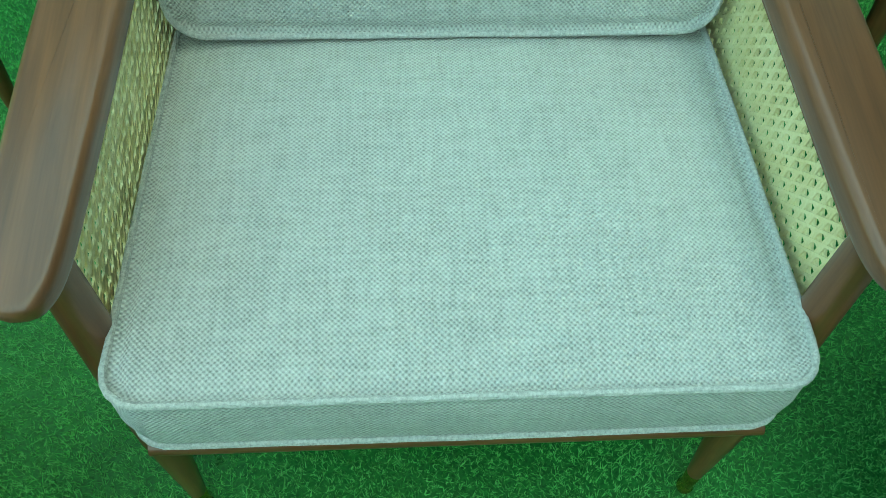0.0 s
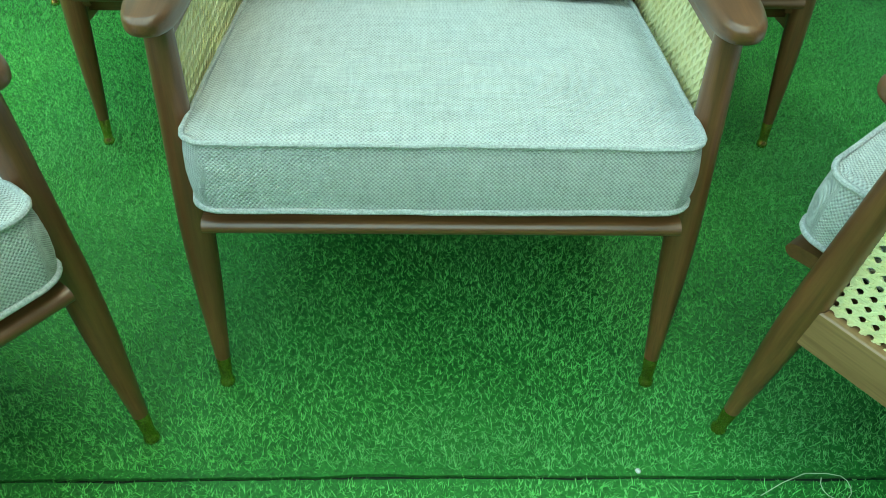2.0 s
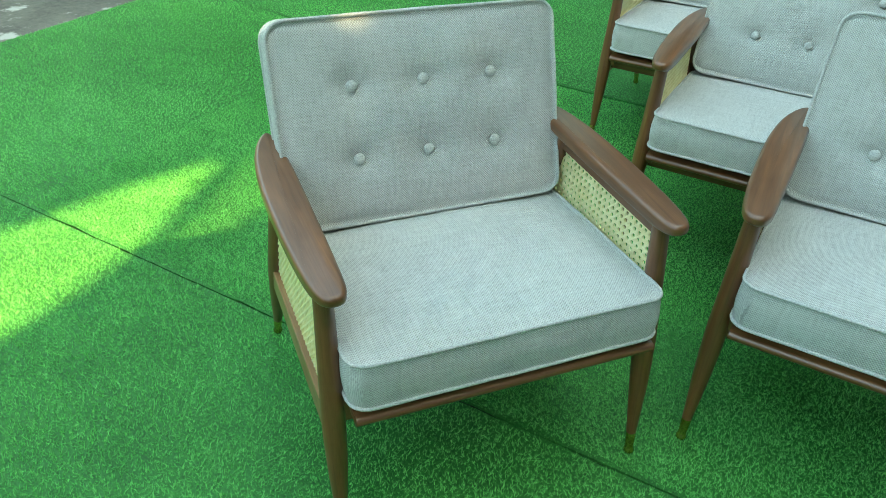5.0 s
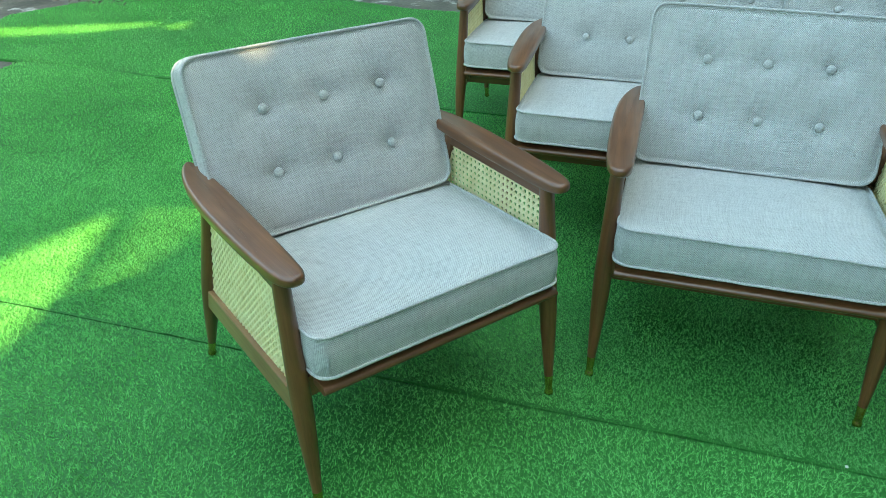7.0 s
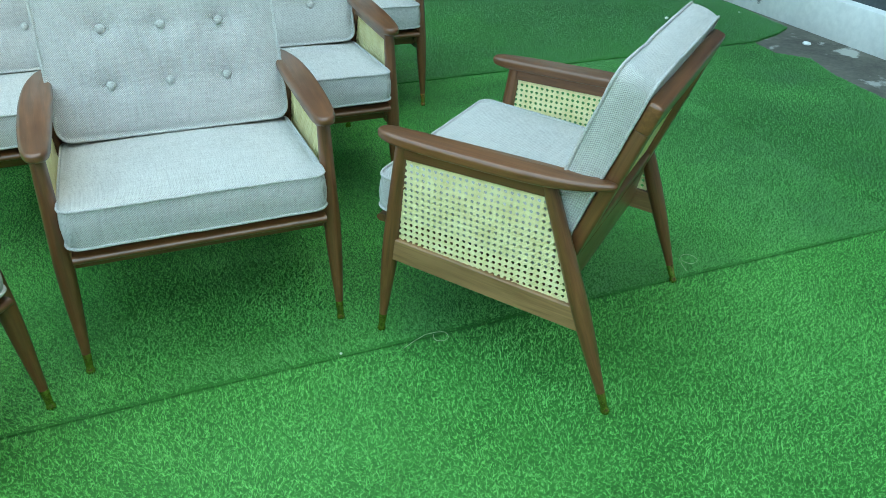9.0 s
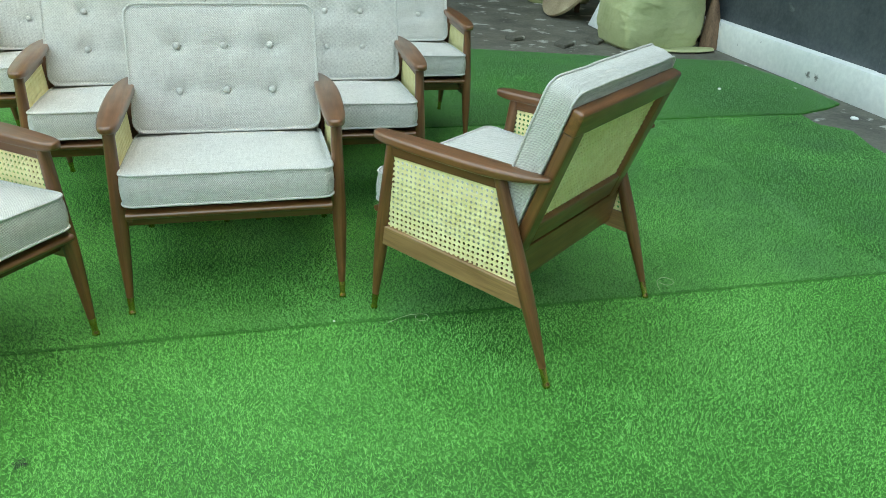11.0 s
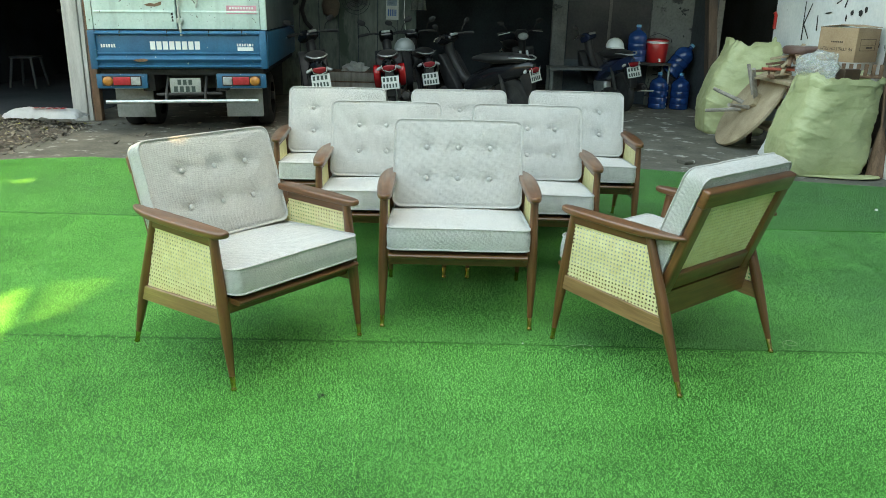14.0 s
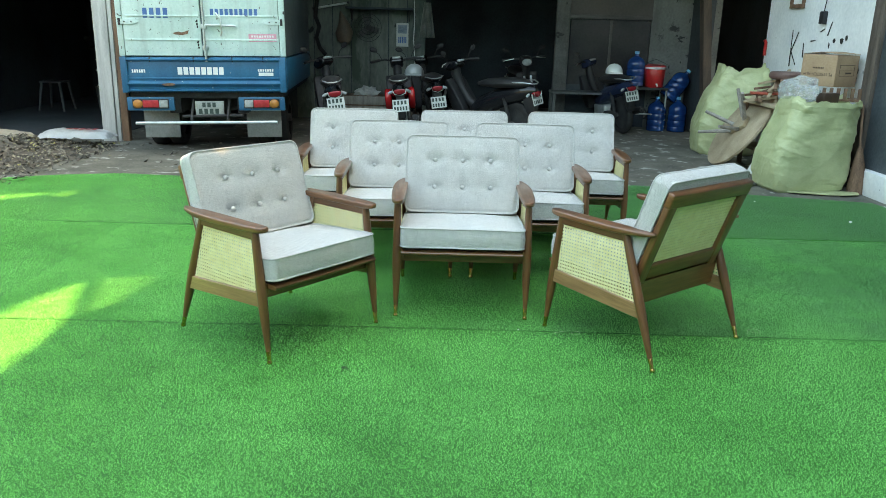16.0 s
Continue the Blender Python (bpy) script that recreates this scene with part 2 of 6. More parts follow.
def slab(bm, outline, z0, z1, bevel=0.0, seg=2, m=None):
    """A flat outline in x, y given thickness from z0 to z1, with rounded rims."""
    k = len(outline)
    cx = sum(p[0] for p in outline) / k
    cy = sum(p[1] for p in outline) / k
    prof = [(0.0, z0), (0.0, z1)]
    if bevel:
        prof = []
        for i in range(seg + 1):
            a = math.pi / 2 * i / seg
            prof.append((bevel * (1 - math.sin(a)), z0 + bevel * (1 - math.cos(a))))
        for i in range(seg + 1):
            a = math.pi / 2 * i / seg
            prof.append((bevel * (1 - math.cos(a)), z1 - bevel * (1 - math.sin(a))))
    nrm = []
    area = sum(outline[i][0] * outline[(i + 1) % k][1] - outline[(i + 1) % k][0] * outline[i][1] for i in range(k))
    sgn = 1 if area > 0 else -1
    for i in range(k):
        a, b = Vector(outline[i - 1]), Vector(outline[(i + 1) % k])
        d = (b - a).normalized()
        nrm.append(Vector((d.y, -d.x)) * sgn)
    rings = []
    for ins, z in prof:
        rings.append([bm.verts.new((p[0] - nv.x * ins, p[1] - nv.y * ins, z)) for p, nv in zip(outline, nrm)])
    for r0, r1 in zip(rings, rings[1:]):
        for j in range(k):
            q = (r0[j], r0[(j + 1) % k], r1[(j + 1) % k], r1[j])
            bm.faces.new(q if sgn > 0 else q[::-1])
    bm.faces.new(rings[0][::-1] if sgn > 0 else rings[0])
    bm.faces.new(rings[-1] if sgn > 0 else rings[-1][::-1])
    if m is not None:
        bmesh.ops.transform(bm, matrix=m, verts=[v for r in rings for v in r])
    return bm


def smooth_loop(pts, rounds=2):
    for _ in range(rounds):
        out = []
        for i in range(len(pts)):
            a, b = pts[i], pts[(i + 1) % len(pts)]
            out.append(tuple(0.75 * x + 0.25 * y for x, y in zip(a, b)))
            out.append(tuple(0.25 * x + 0.75 * y for x, y in zip(a, b)))
        pts = out
    return pts


# axes swap: a slab drawn in (y, z) and pushed along x
YZX = Matrix(((0, 0, 1, 0), (1, 0, 0, 0), (0, 1, 0, 0), (0, 0, 0, 1)))


# ---- the armchair ----
def cushion_mesh(w, d, t, crown, r, dimples=(), dim_r=0.032, dim_d=0.021, nx=60, ny=48, wrinkle=0.0015):
    """A boxed cushion: domed top and bottom, straight band, rounded corners. x width, y depth, z up; piping runs at +-t/2."""
    bm = bmesh.new()

    def plan(u, v):
        x, y = u * w / 2, v * d / 2
        ax, ay = abs(x) - (w / 2 - r), abs(y) - (d / 2 - r)
        if ax > 0 and ay > 0:
            k = max(ax, ay) / math.hypot(ax, ay)
            x = math.copysign(w / 2 - r + ax * k, x)
            y = math.copysign(d / 2 - r + ay * k, y)
        return x, y

    def height(u, v, x, y, top):
        h = crown * (1 - abs(u) ** 2.6) * (1 - abs(v) ** 2.6)
        h += wrinkle * (noise.noise((x * 9, y * 9, t * 50)) + 0.5 * noise.noise((x * 22, y * 22, 3))) * min(1, 8 * (1 - max(abs(u), abs(v))))
        e = min((1 - abs(u)) * w / 2, (1 - abs(v)) * d / 2)
        h -= 0.0042 * math.exp(-((e - 0.0075) / 0.0038) ** 2)
        h += (0.0022 * noise.noise((x * 7, y * 7, t * 30)) + 0.0010 * noise.noise((x * 19, y * 19, 8))) * math.exp(-e / 0.02)
        if top:
            for px, py in dimples:
                q = math.hypot(x - px, y - py)
                h -= dim_d * math.exp(-((q / dim_r) ** 1.3))
                if q > 1e-4:   # creases that pull sideways and upward from each button
                    c = abs((x - px) / q)
                    h -= 0.0055 * math.exp(-q / 0.05) * c ** 6
        return h

    def ease(i, n):
        s = i / n * 2 - 1
        return math.copysign(1 - (1 - abs(s)) ** 1.25, s)

    grids = []
    for top in (True, False):
        g = []
        for j in range(ny + 1):
            row = []
            for i in range(nx + 1):
                u, v = ease(i, nx), ease(j, ny)
                x, y = plan(u, v)
                h = height(u, v, x, y, top)
                row.append(bm.verts.new((x, y, t / 2 + h if top else -t / 2 - h * 0.5)))
            g.append(row)
        grids.append(g)
        for j in range(ny):
            for i in range(nx):
                q = (g[j][i], g[j][i + 1], g[j + 1][i + 1], g[j + 1][i])
                bm.faces.new(q if top else q[::-1])

    def rim(g):
        return g[0][:-1] + [row[-1] for row in g[:-1]] + g[-1][:0:-1] + [row[0] for row in g[:0:-1]]

    r0, r1 = rim(grids[0]), rim(grids[1])
    k = len(r0)
    rings = [r1]
    for s in (0.25, 0.5, 0.75):
        ring = []
        for a, b in zip(r0, r1):
            c = a.co.lerp(b.co, 1 - s)
            n = Vector((a.co.x / w, a.co.y / d, 0)).normalized()
            c += n * (0.006 * math.sin(math.pi * s) + 0.0012 * noise.noise((c.x * 14, c.y * 14, c.z * 14)))
            ring.append(bm.verts.new(c))
        rings.append(ring)
    rings.append(r0)
    for a, b in zip(rings, rings[1:]):
        for j in range(k):
            bm.faces.new((a[j], a[(j + 1) % k], b[(j + 1) % k], b[j]))
    edge = [[v.co.copy() for v in ring] for ring in (r0, r1)]
    me = finish("cushion", bm, FABRIC, 50)
    # cloth coordinates: along the faces, and round the band
    co = np.empty(len(me.vertices) * 3)
    me.vertices.foreach_get("co", co)
    co = co.reshape(-1, 3)
    out = co.copy()
    drop = np.clip(co[:, 2], -t / 2, t / 2) - t / 2
    out[:, 0] += drop * (np.abs(co[:, 0]) > w / 2 - 0.02)
    out[:, 1] += drop * (np.abs(co[:, 1]) > d / 2 - 0.02)
    at = me.attributes.new("cloth", "FLOAT_VECTOR", "POINT")
    at.data.foreach_set("vector", out.astype(np.float32).ravel())
    return me, edge


def piping_bm(loop, rad=0.0036):
    keep = [loop[0]]
    for p in loop[1:]:
        if (p - keep[-1]).length > 0.008:
            keep.append(p)
    c = sum(keep, Vector()) / len(keep)
    pts = []
    for p in keep:
        n = Vector((p.x - c.x, p.y - c.y, 0)).normalized()
        pts.append(p + n * 0.0018 + Vector((0, 0, 0.0012 * noise.noise(p * 20))))
    return tube(bmesh.new(), pts, rad, 8, closed=True)


def clip_line(p, d, poly):
    """The stretch of the line p + s d inside a convex outline."""
    lo, hi = -9.0, 9.0
    k = len(poly)
    for i in range(k):
        a, b = poly[i], poly[(i + 1) % k]
        n = (-(b[1] - a[1]), b[0] - a[0])
        den = n[0] * d[0] + n[1] * d[1]
        num = n[0] * (a[0] - p[0]) + n[1] * (a[1] - p[1])
        if abs(den) < 1e-9:
            if num > 0:
                return None
            continue
        s = num / den
        if den > 0:
            lo = max(lo, s)
        else:
            hi = min(hi, s)
    return (lo, hi) if hi - lo > 0.002 else None


def cane_bm(poly, pitch=0.0157, width=0.0030, thick=0.0011):
    """Open cane weave in the x, y plane inside a convex outline: pairs of upright and level strands, single diagonals."""
    bm = bmesh.new()
    xs, ys = [p[0] for p in poly], [p[1] for p in poly]
    x0, x1, y0, y1 = min(xs), max(xs), min(ys), max(ys)

    def strand(p, d, z, w):
        c = clip_line(p, d, poly)
        if not c:
            return
        a = (p[0] + d[0] * c[0], p[1] + d[1] * c[0])
        b = (p[0] + d[0] * c[1], p[1] + d[1] * c[1])
        n = (-d[1] * w / 2, d[0] * w / 2)
        vs = []
        for q, s in ((a, 1), (a, -1), (b, -1), (b, 1)):
            vs.append(bm.verts.new((q[0] + s * n[0], q[1] + s * n[1], z + thick)))
        lo = [bm.verts.new((v.co.x, v.co.y, z - thick)) for v in vs]
        bm.faces.new(vs)
        bm.faces.new(lo[::-1])
        for i in range(4):
            bm.faces.new((vs[i], lo[i], lo[(i + 1) % 4], vs[(i + 1) % 4]))

    g = 0.0020
    k = 0
    while x0 + k * pitch < x1 + pitch:
        for s in (-1, 1):
            strand((x0 + k * pitch + s * g, y0), (0, 1), 0.0002 * s, width)
        k += 1
    k = 0
    while y0 + k * pitch < y1 + pitch:
        for s in (-1, 1):
            strand((x0, y0 + k * pitch + s * g), (1, 0), 0.0008 + 0.0002 * s, width)
        k += 1
    q = math.sqrt(0.5)
    n = int((x1 - x0 + y1 - y0) / pitch) + 2
    for i in range(-n, 2 * n):
        off = (i + 0.5) * pitch
        strand((x0 + off, y0), (q, q), 0.0016, width)
        strand((x0 + off, y0), (-q, q), -0.0008, width)
    return bm


def leg_profile(top_z, widest):
    zs = [0.056, 0.09, 0.12, 0.18, 0.24, widest, widest + 0.06, widest + 0.14, top_z]
    out = []
    for z in zs:
        if z <= widest:
            f = (z - 0.056) / (widest - 0.056)
            r = 0.0106 + (0.0215 - 0.0106) * math.sin(f * math.pi / 2) ** 1.1
        else:
            f = (z - widest) / (top_z - widest)
            r = 0.0215 - (0.0215 - 0.0162) * f
        out.append((z, r))
    return out


def build_chair():
    ch = thing("armchair", "walnut armchair with cane sides, pale linen cushions, brass feet", "armchair", "set of eight matching armchairs")
    for s in (-1, 1):
        # front and back legs, each with a brass ferrule
        for name, foot, head, wide in (("front_leg", (0.315 * s, 0.004, 0), (0.313 * s, 0.070, 0.554), 0.30), ("back_leg", (0.317 * s, 0.629, 0), (0.312 * s, 0.424, 0.554), 0.29)):
            a, b = Vector(foot), Vector(head)

            def at(z):
                return a.lerp(b, z / b.z)
            prof = leg_profile(b.z, wide)
            leg = part(name, tube(bmesh.new(), [at(z) for z, _ in prof], [r for _, r in prof], 16), WALNUT, ch, grain=b - a)
            fp = [(0.0, 0.0085), (0.003, 0.0108), (0.009, 0.0112), (0.013, 0.0092), (0.02, 0.0088), (0.056, 0.0108), (0.0575, 0.0102)]
            part("foot_cap", tube(bmesh.new(), [at(z) for z, _ in fp], [r for _, r in fp], 16), BRASS, leg, "brass ferrule with a ball end")
        # armrest: paddle with a bulging outer edge
        half = [(0.284, 0.022), (0.294, 0.004), (0.322, 0.004), (0.337, 0.036), (0.347, 0.12), (0.353, 0.24), (0.355, 0.36), (0.348, 0.46), (0.332, 0.53), (0.312, 0.568), (0.296, 0.566), (0.287, 0.53), (0.281, 0.42), (0.280, 0.28), (0.280, 0.14), (0.281, 0.05)]
        loop = smooth_loop([(x * s, y) for x, y in half], 2)
        bm = slab(bmesh.new(), loop, 0.554, 0.581, 0.0085, 5)
        for v in bm.verts:   # the tail thins and dips a little, the front drops a touch
            if v.co.y > 0.40 and v.co.z < 0.567:
                v.co.z += 0.012 * ((v.co.y - 0.40) / 0.17) ** 1.5
            if v.co.y < 0.06 and v.co.z < 0.567:
                v.co.z += 0.007 * ((0.06 - v.co.y) / 0.06) ** 1.5
        part("armrest", bm, WALNUT, ch, grain=(0.05 * s, 1, 0))
        x0, x1 = sorted((0.304 * s, 0.325 * s))
        part("arm_rail", slab(bmesh.new(), [(0.066, 0.521), (0.438, 0.521), (0.43, 0.5535), (0.068, 0.5535)], x0, x1, 0.002, 1, YZX), WALNUT, ch, grain=(0, 1, 0))
        x0, x1 = sorted((0.304 * s, 0.3275 * s))
        part("side_rail", slab(bmesh.new(), [(0.040, 0.243), (0.535, 0.211), (0.515, 0.272), (0.048, 0.303)], x0, x1, 0.002, 1, YZX), OAK_SIDE, ch, "lighter brown stained board under the cane", grain=(0, 1, -0.06))
        bm = cane_bm([(0.055, 0.296), (0.515, 0.262), (0.428, 0.528), (0.068, 0.528)])
        bmesh.ops.transform(bm, matrix=Matrix.Translation((0.315 * s, 0, 0)) @ YZX, verts=bm.verts)
        part("cane_panel", bm, CANE, ch, "pale natural cane webbing with open weave", smooth=0)["kind"] = "stuff"
    # seat frame
    nose = slab(bmesh.new(), [(-0.0175, 0.3205), (-0.012, 0.3175), (0.03, 0.3175), (0.03, 0.337), (-0.010, 0.337), (-0.0165, 0.3345), (-0.0205, 0.3295), (-0.0205, 0.325)], -0.288, 0.288, 0, 1, YZX)
    part("seat_rail", nose, WALNUT, ch, grain=(1, 0, 0))
    part("front_apron", boxes(((-0.294, 0.050, 0.270), (0.294, 0.072, 0.3172)), bevel=0.003), WALNUT, ch, grain=(1, 0, 0))
    part("rear_rail", slab(bmesh.new(), [(0.446, 0.238), (0.470, 0.238), (0.486, 0.345), (0.456, 0.352)], -0.303, 0.303, 0, 1, YZX), WALNUT, ch, grain=(1, 0, 0))
    part("seat_deck", slab(bmesh.new(), [(0.032, 0.334), (0.435, 0.305), (0.435, 0.313), (0.032, 0.343)], -0.279, 0.279, 0, 1, YZX), WEBBING, ch, "dark webbing under the seat cushion")
    for s in (-1, 1):
        x0, x1 = sorted((0.280 * s, 0.3005 * s))
        part("seat_side_rail", slab(bmesh.new(), [(0.032, 0.288), (0.445, 0.262), (0.445, 0.304), (0.032, 0.336)], x0, x1, 0.002, 1, YZX), WALNUT, ch, grain=(0, 1, -0.06))
    # seat cushion, dipping to the back
    me, edge = cushion_mesh(0.588, 0.472, 0.088, 0.018, 0.034)
    seat = new("seat_cushion", me)
    seat.parent = ch
    seat.matrix_basis = pose(0, 0.2185, 0.3872, -3.9)
    for loop in edge:
        part("piping", piping_bm(loop), PIPING, seat)
    # back cushion, leaning back, with six buttons
    L = 0.400
    lean = math.degrees(math.atan2(0.130, 0.375))
    btn = [(sx * 0.146, v - L / 2) for v in (0.130, 0.271) for sx in (-1, 0, 1)]
    me, edge = cushion_mesh(0.588, L, 0.074, 0.020, 0.036, btn)
    back = new("back_cushion", me)
    back.parent = ch
    up, out = Vector((0, 0.327, 0.945)), Vector((0, 0.945, -0.327))
    c = Vector((0, 0.401, 0.436)) + up * (L / 2) + out * 0.037
    back.matrix_basis = pose(*c, 90 - lean)
    for loop in edge:
        part("piping", piping_bm(loop), PIPING, back)
    for x, y in btn:
        bm = bmesh.new()
        bmesh.ops.create_uvsphere(bm, u_segments=14, v_segments=8, radius=0.0115, matrix=Matrix.Translation((x, y, 0.037 + 0.020 - 0.015)) @ Matrix.Diagonal((1, 1, 0.62, 1)))
        part("button", bm, PIPING, back, "cloth-covered button")
    # back frame behind the cushion with its own cane
    fm = Matrix.Translation((0, 0.401, 0.436)) @ Matrix(((1, 0, 0, 0), (0, up.y, out.y, 0), (0, up.z, out.z, 0), (0, 0, 0, 1)))

    def framed(name, lo, hi, bev, grain):
        bm = box(bmesh.new(), lo, hi, bev, 3)
        bmesh.ops.transform(bm, matrix=fm, verts=bm.verts)
        part(name, bm, WALNUT, ch, grain=grain)
    framed("back_top_rail", (-0.293, 0.300, 0.076), (0.293, 0.368, 0.112), 0.0085, (1, 0, 0))
    framed("back_bottom_rail", (-0.234, -0.050, 0.078), (0.234, 0.022, 0.110), 0.006, (1, 0, 0))
    for s in (-1, 1):
        a, b = sorted((0.232 * s, 0.289 * s))
        framed("back_stile", (a, -0.165, 0.077), (b, 0.306, 0.111), 0.008, (0, 0.33, 0.94))
    bm = cane_bm([(-0.24, 0.012), (0.24, 0.012), (0.24, 0.306), (-0.24, 0.306)])
    bmesh.ops.transform(bm, matrix=fm @ Matrix.Translation((0, 0, 0.092)), verts=bm.verts)
    # made-up sheet whose tan paints the shaded gap seen through the cane
    gap_sheet = box(bmesh.new(), (-0.24, 0.012, 0.0775), (0.24, 0.306, 0.0795))
    bmesh.ops.transform(gap_sheet, matrix=fm, verts=gap_sheet.verts)
    part("back_lining", gap_sheet, GAP_TONE, ch, "made-up tan sheet for the shaded gap behind the cane")
    part("back_cane", bm, CANE, ch, "pale natural cane webbing with open weave", smooth=0)["kind"] = "stuff"
    return ch


chair = build_chair()
CHAIRS = [(-0.595, -0.343, 51.3), (0.645, 0.123, 219.0), (-0.363, 0.626, 1.2), (0.384, 0.633, -0.4), (-0.700, 1.273, 2.5), (0.074, 1.313, 4.6), (0.772, 1.382, -1.0)]
for cx, cy, turn in CHAIRS:
    copy_thing(chair, pose(cx, cy, 0, 0, 0, turn))

# ---- ground, turf, building shell ----
CONCRETE = surface("worn_concrete", (0.060, 0.058, 0.046), (0.15, 0.143, 0.115), 0.75, 3.5, 45, stain=(0.40, 0.40, 0.36), stain_scale=4.5, stain_at=0.58, bump_s=0.5, bump_d=0.005)
PLASTER_DARK = surface("stained_grey_plaster", (0.075, 0.08, 0.075), (0.19, 0.195, 0.185), 0.9, 1.6, 30, stain=(0.035, 0.035, 0.035), stain_scale=7.0, stain_at=0.60)
# near black with a blue cast: garage shade and sky light painted in
INTERIOR_SHADE = surface("interior_shade_tone", (0.016, 0.022, 0.027), (0.046, 0.058, 0.068), 0.9, 1.5, 30)
WHITEWASH = surface("peeling_whitewash", (0.60, 0.62, 0.62), (0.80, 0.81, 0.80), 0.85, 1.5, 25, stain=(0.16, 0.16, 0.155), stain_scale=7.0, stain_at=0.66)
SLATE_DOOR = surface("dark_slate_door", (0.030, 0.040, 0.048), (0.080, 0.095, 0.105), 0.6, 2.0, 40, stain=(0.16, 0.18, 0.19), stain_scale=1.6, stain_at=0.66)
OLD_WOOD = surface("weathered_grey_wood", (0.16, 0.14, 0.12), (0.38, 0.35, 0.31), 0.85, 3, 60, stretch=(6, 6, 0.5))
BROWN_WOOD = surface("raw_brown_wood", (0.09, 0.05, 0.03), (0.24, 0.14, 0.085), 0.75, 5, 60, stretch=(3, 3, 0.6))
DIRT = surface("dark_dirt", (0.006, 0.012, 0.006), (0.02, 0.03, 0.015), 1.0)


def setting(name, bm, material, label, smooth=0, category="wall"):
    ob = part(name, bm, material, None, "", smooth)
    return tagged(ob, label, category, "", "structure")


setting("ground", boxes(((-60, -60, -0.3), (60, 60, -0.012))), CONCRETE, "worn grey concrete yard with pale flaking patches", category="ground")


def turf_mat(name, blades, dust_shade=None):
    m, nt, b = mat(name, (0.03, 0.16, 0.04), 0.55)
    v = coords(nt)
    big = noise_tex(nt, v, 0.9, 4)
    patch = noise_tex(nt, coords(nt, (3.2, 7.0, 7.0), (0, 0, 0.5)), 1.0, 3, 0.6)
    mid = noise_tex(nt, v, 34, 3, 0.65)
    tuft = noise_tex(nt, v, 210, 2, 0.6)
    fac = math_node(nt, "MULTIPLY", big, 0.24)
    for tex, share in ((patch, 0.14), (mid, 0.16), (tuft, 0.34)):
        fac = math_node(nt, "ADD", fac, math_node(nt, "MULTIPLY", tex, share))
    if blades:
        geo = nt.nodes.new("ShaderNodeNewGeometry")
        grain = geo.outputs["Random Per Island"]
    else:
        grain = noise_tex(nt, v, 260, 3)
    fac = math_node(nt, "ADD", fac, math_node(nt, "MULTIPLY", grain, 0.13))
    col = ramp(nt, fac, [(0.37, (0.080, 0.31, 0.060)), (0.5, (0.165, 0.53, 0.120)), (0.63, (0.31, 0.72, 0.23))] if blades else [(0.40, (0.016, 0.082, 0.013)), (0.60, (0.056, 0.24, 0.040))])
    if dust_shade is not None:   # grey-green dirt, raised with x to paint in the wall's shade too
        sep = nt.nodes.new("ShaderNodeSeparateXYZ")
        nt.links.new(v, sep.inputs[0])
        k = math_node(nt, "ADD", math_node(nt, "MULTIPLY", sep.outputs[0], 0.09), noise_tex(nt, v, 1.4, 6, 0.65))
        k = math_node(nt, "ADD", k, dust_shade)
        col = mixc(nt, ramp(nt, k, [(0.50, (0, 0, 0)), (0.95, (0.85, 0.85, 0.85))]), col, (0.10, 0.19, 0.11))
    nt.links.new(col, b.inputs["Base Color"])
    b.inputs["Specular IOR Level"].default_value = 0.3
    return m


TURF, BLADES = turf_mat("turf_backing", False), turf_mat("turf_blades", True)
# both grey the blades with dirt and, to the right, painted wall shade
BLADES_DUST_SHADE, BLADES_FAR_DUST_SHADE = turf_mat("dust_shade_turf_blades", True, 0.06), turf_mat("far_dust_shade_turf_blades", True, 0.33)

# three lengths of turf laid edge to edge, a dirty joint between them
STRIPS = [
    [(-7.0, -7.0), (3.3, -7.0), (3.30, -0.1570), (1.0, -0.1610), (0.0, -0.1560), (-1.2, -0.1670), (-7.0, -0.1770)],
    [(-3.58, -0.172), (-1.2, -0.163), (0.0, -0.152), (1.0, -0.157), (3.2, -0.153), (3.20, 0.50), (3.22, 0.80), (3.25, 1.10), (3.34, 1.36), (3.22, 1.50), (3.24, 1.683), (1.2, 1.672), (-2.7, 1.647), (-3.57, 1.731)],
    [(-4.12, 1.675), (-2.2, 1.662), (1.2, 1.687), (3.25, 1.707), (3.52, 1.80), (3.67, 1.88), (3.72, 2.45), (3.62, 3.04), (2.7, 3.25), (1.7, 3.56), (0.0, 3.46), (-1.9, 3.33), (-2.4, 3.42), (-3.09, 3.47), (-3.55, 3.34), (-3.94, 3.14), (-4.33, 2.42)],
]


def frayed(poly, seed, step=0.012, amount=0.009):
    """The outline cut a little ragged, always inwards, so that two lengths never overlap."""
    out = []
    cy = (min(p[1] for p in poly) + max(p[1] for p in poly)) / 2
    for i in range(len(poly)):
        a, b = Vector(poly[i]), Vector(poly[(i + 1) % len(poly)])
        n = max(1, int((b - a).length / step))
        for k in range(n):
            p = a.lerp(b, k / n)
            tear = max(0.0, noise.noise((p.x * 6, p.y * 6, seed))) ** 1.5 + 0.35 * abs(noise.noise((p.x * 45, p.y * 45, seed + 3)))
            out.append((p.x, p.y + amount * tear * (1 if p.y < cy else -1)))
    return out


def inside(poly, x, y):
    r = np.zeros(len(x), bool)
    j = len(poly) - 1
    for i in range(len(poly)):
        (xi, yi), (xj, yj) = poly[i], poly[j]
        r ^= ((yi > y) != (yj > y)) & (x < (xj - xi) * (y - yi) / (yj - yi + 1e-12) + xi)
        j = i
    return r


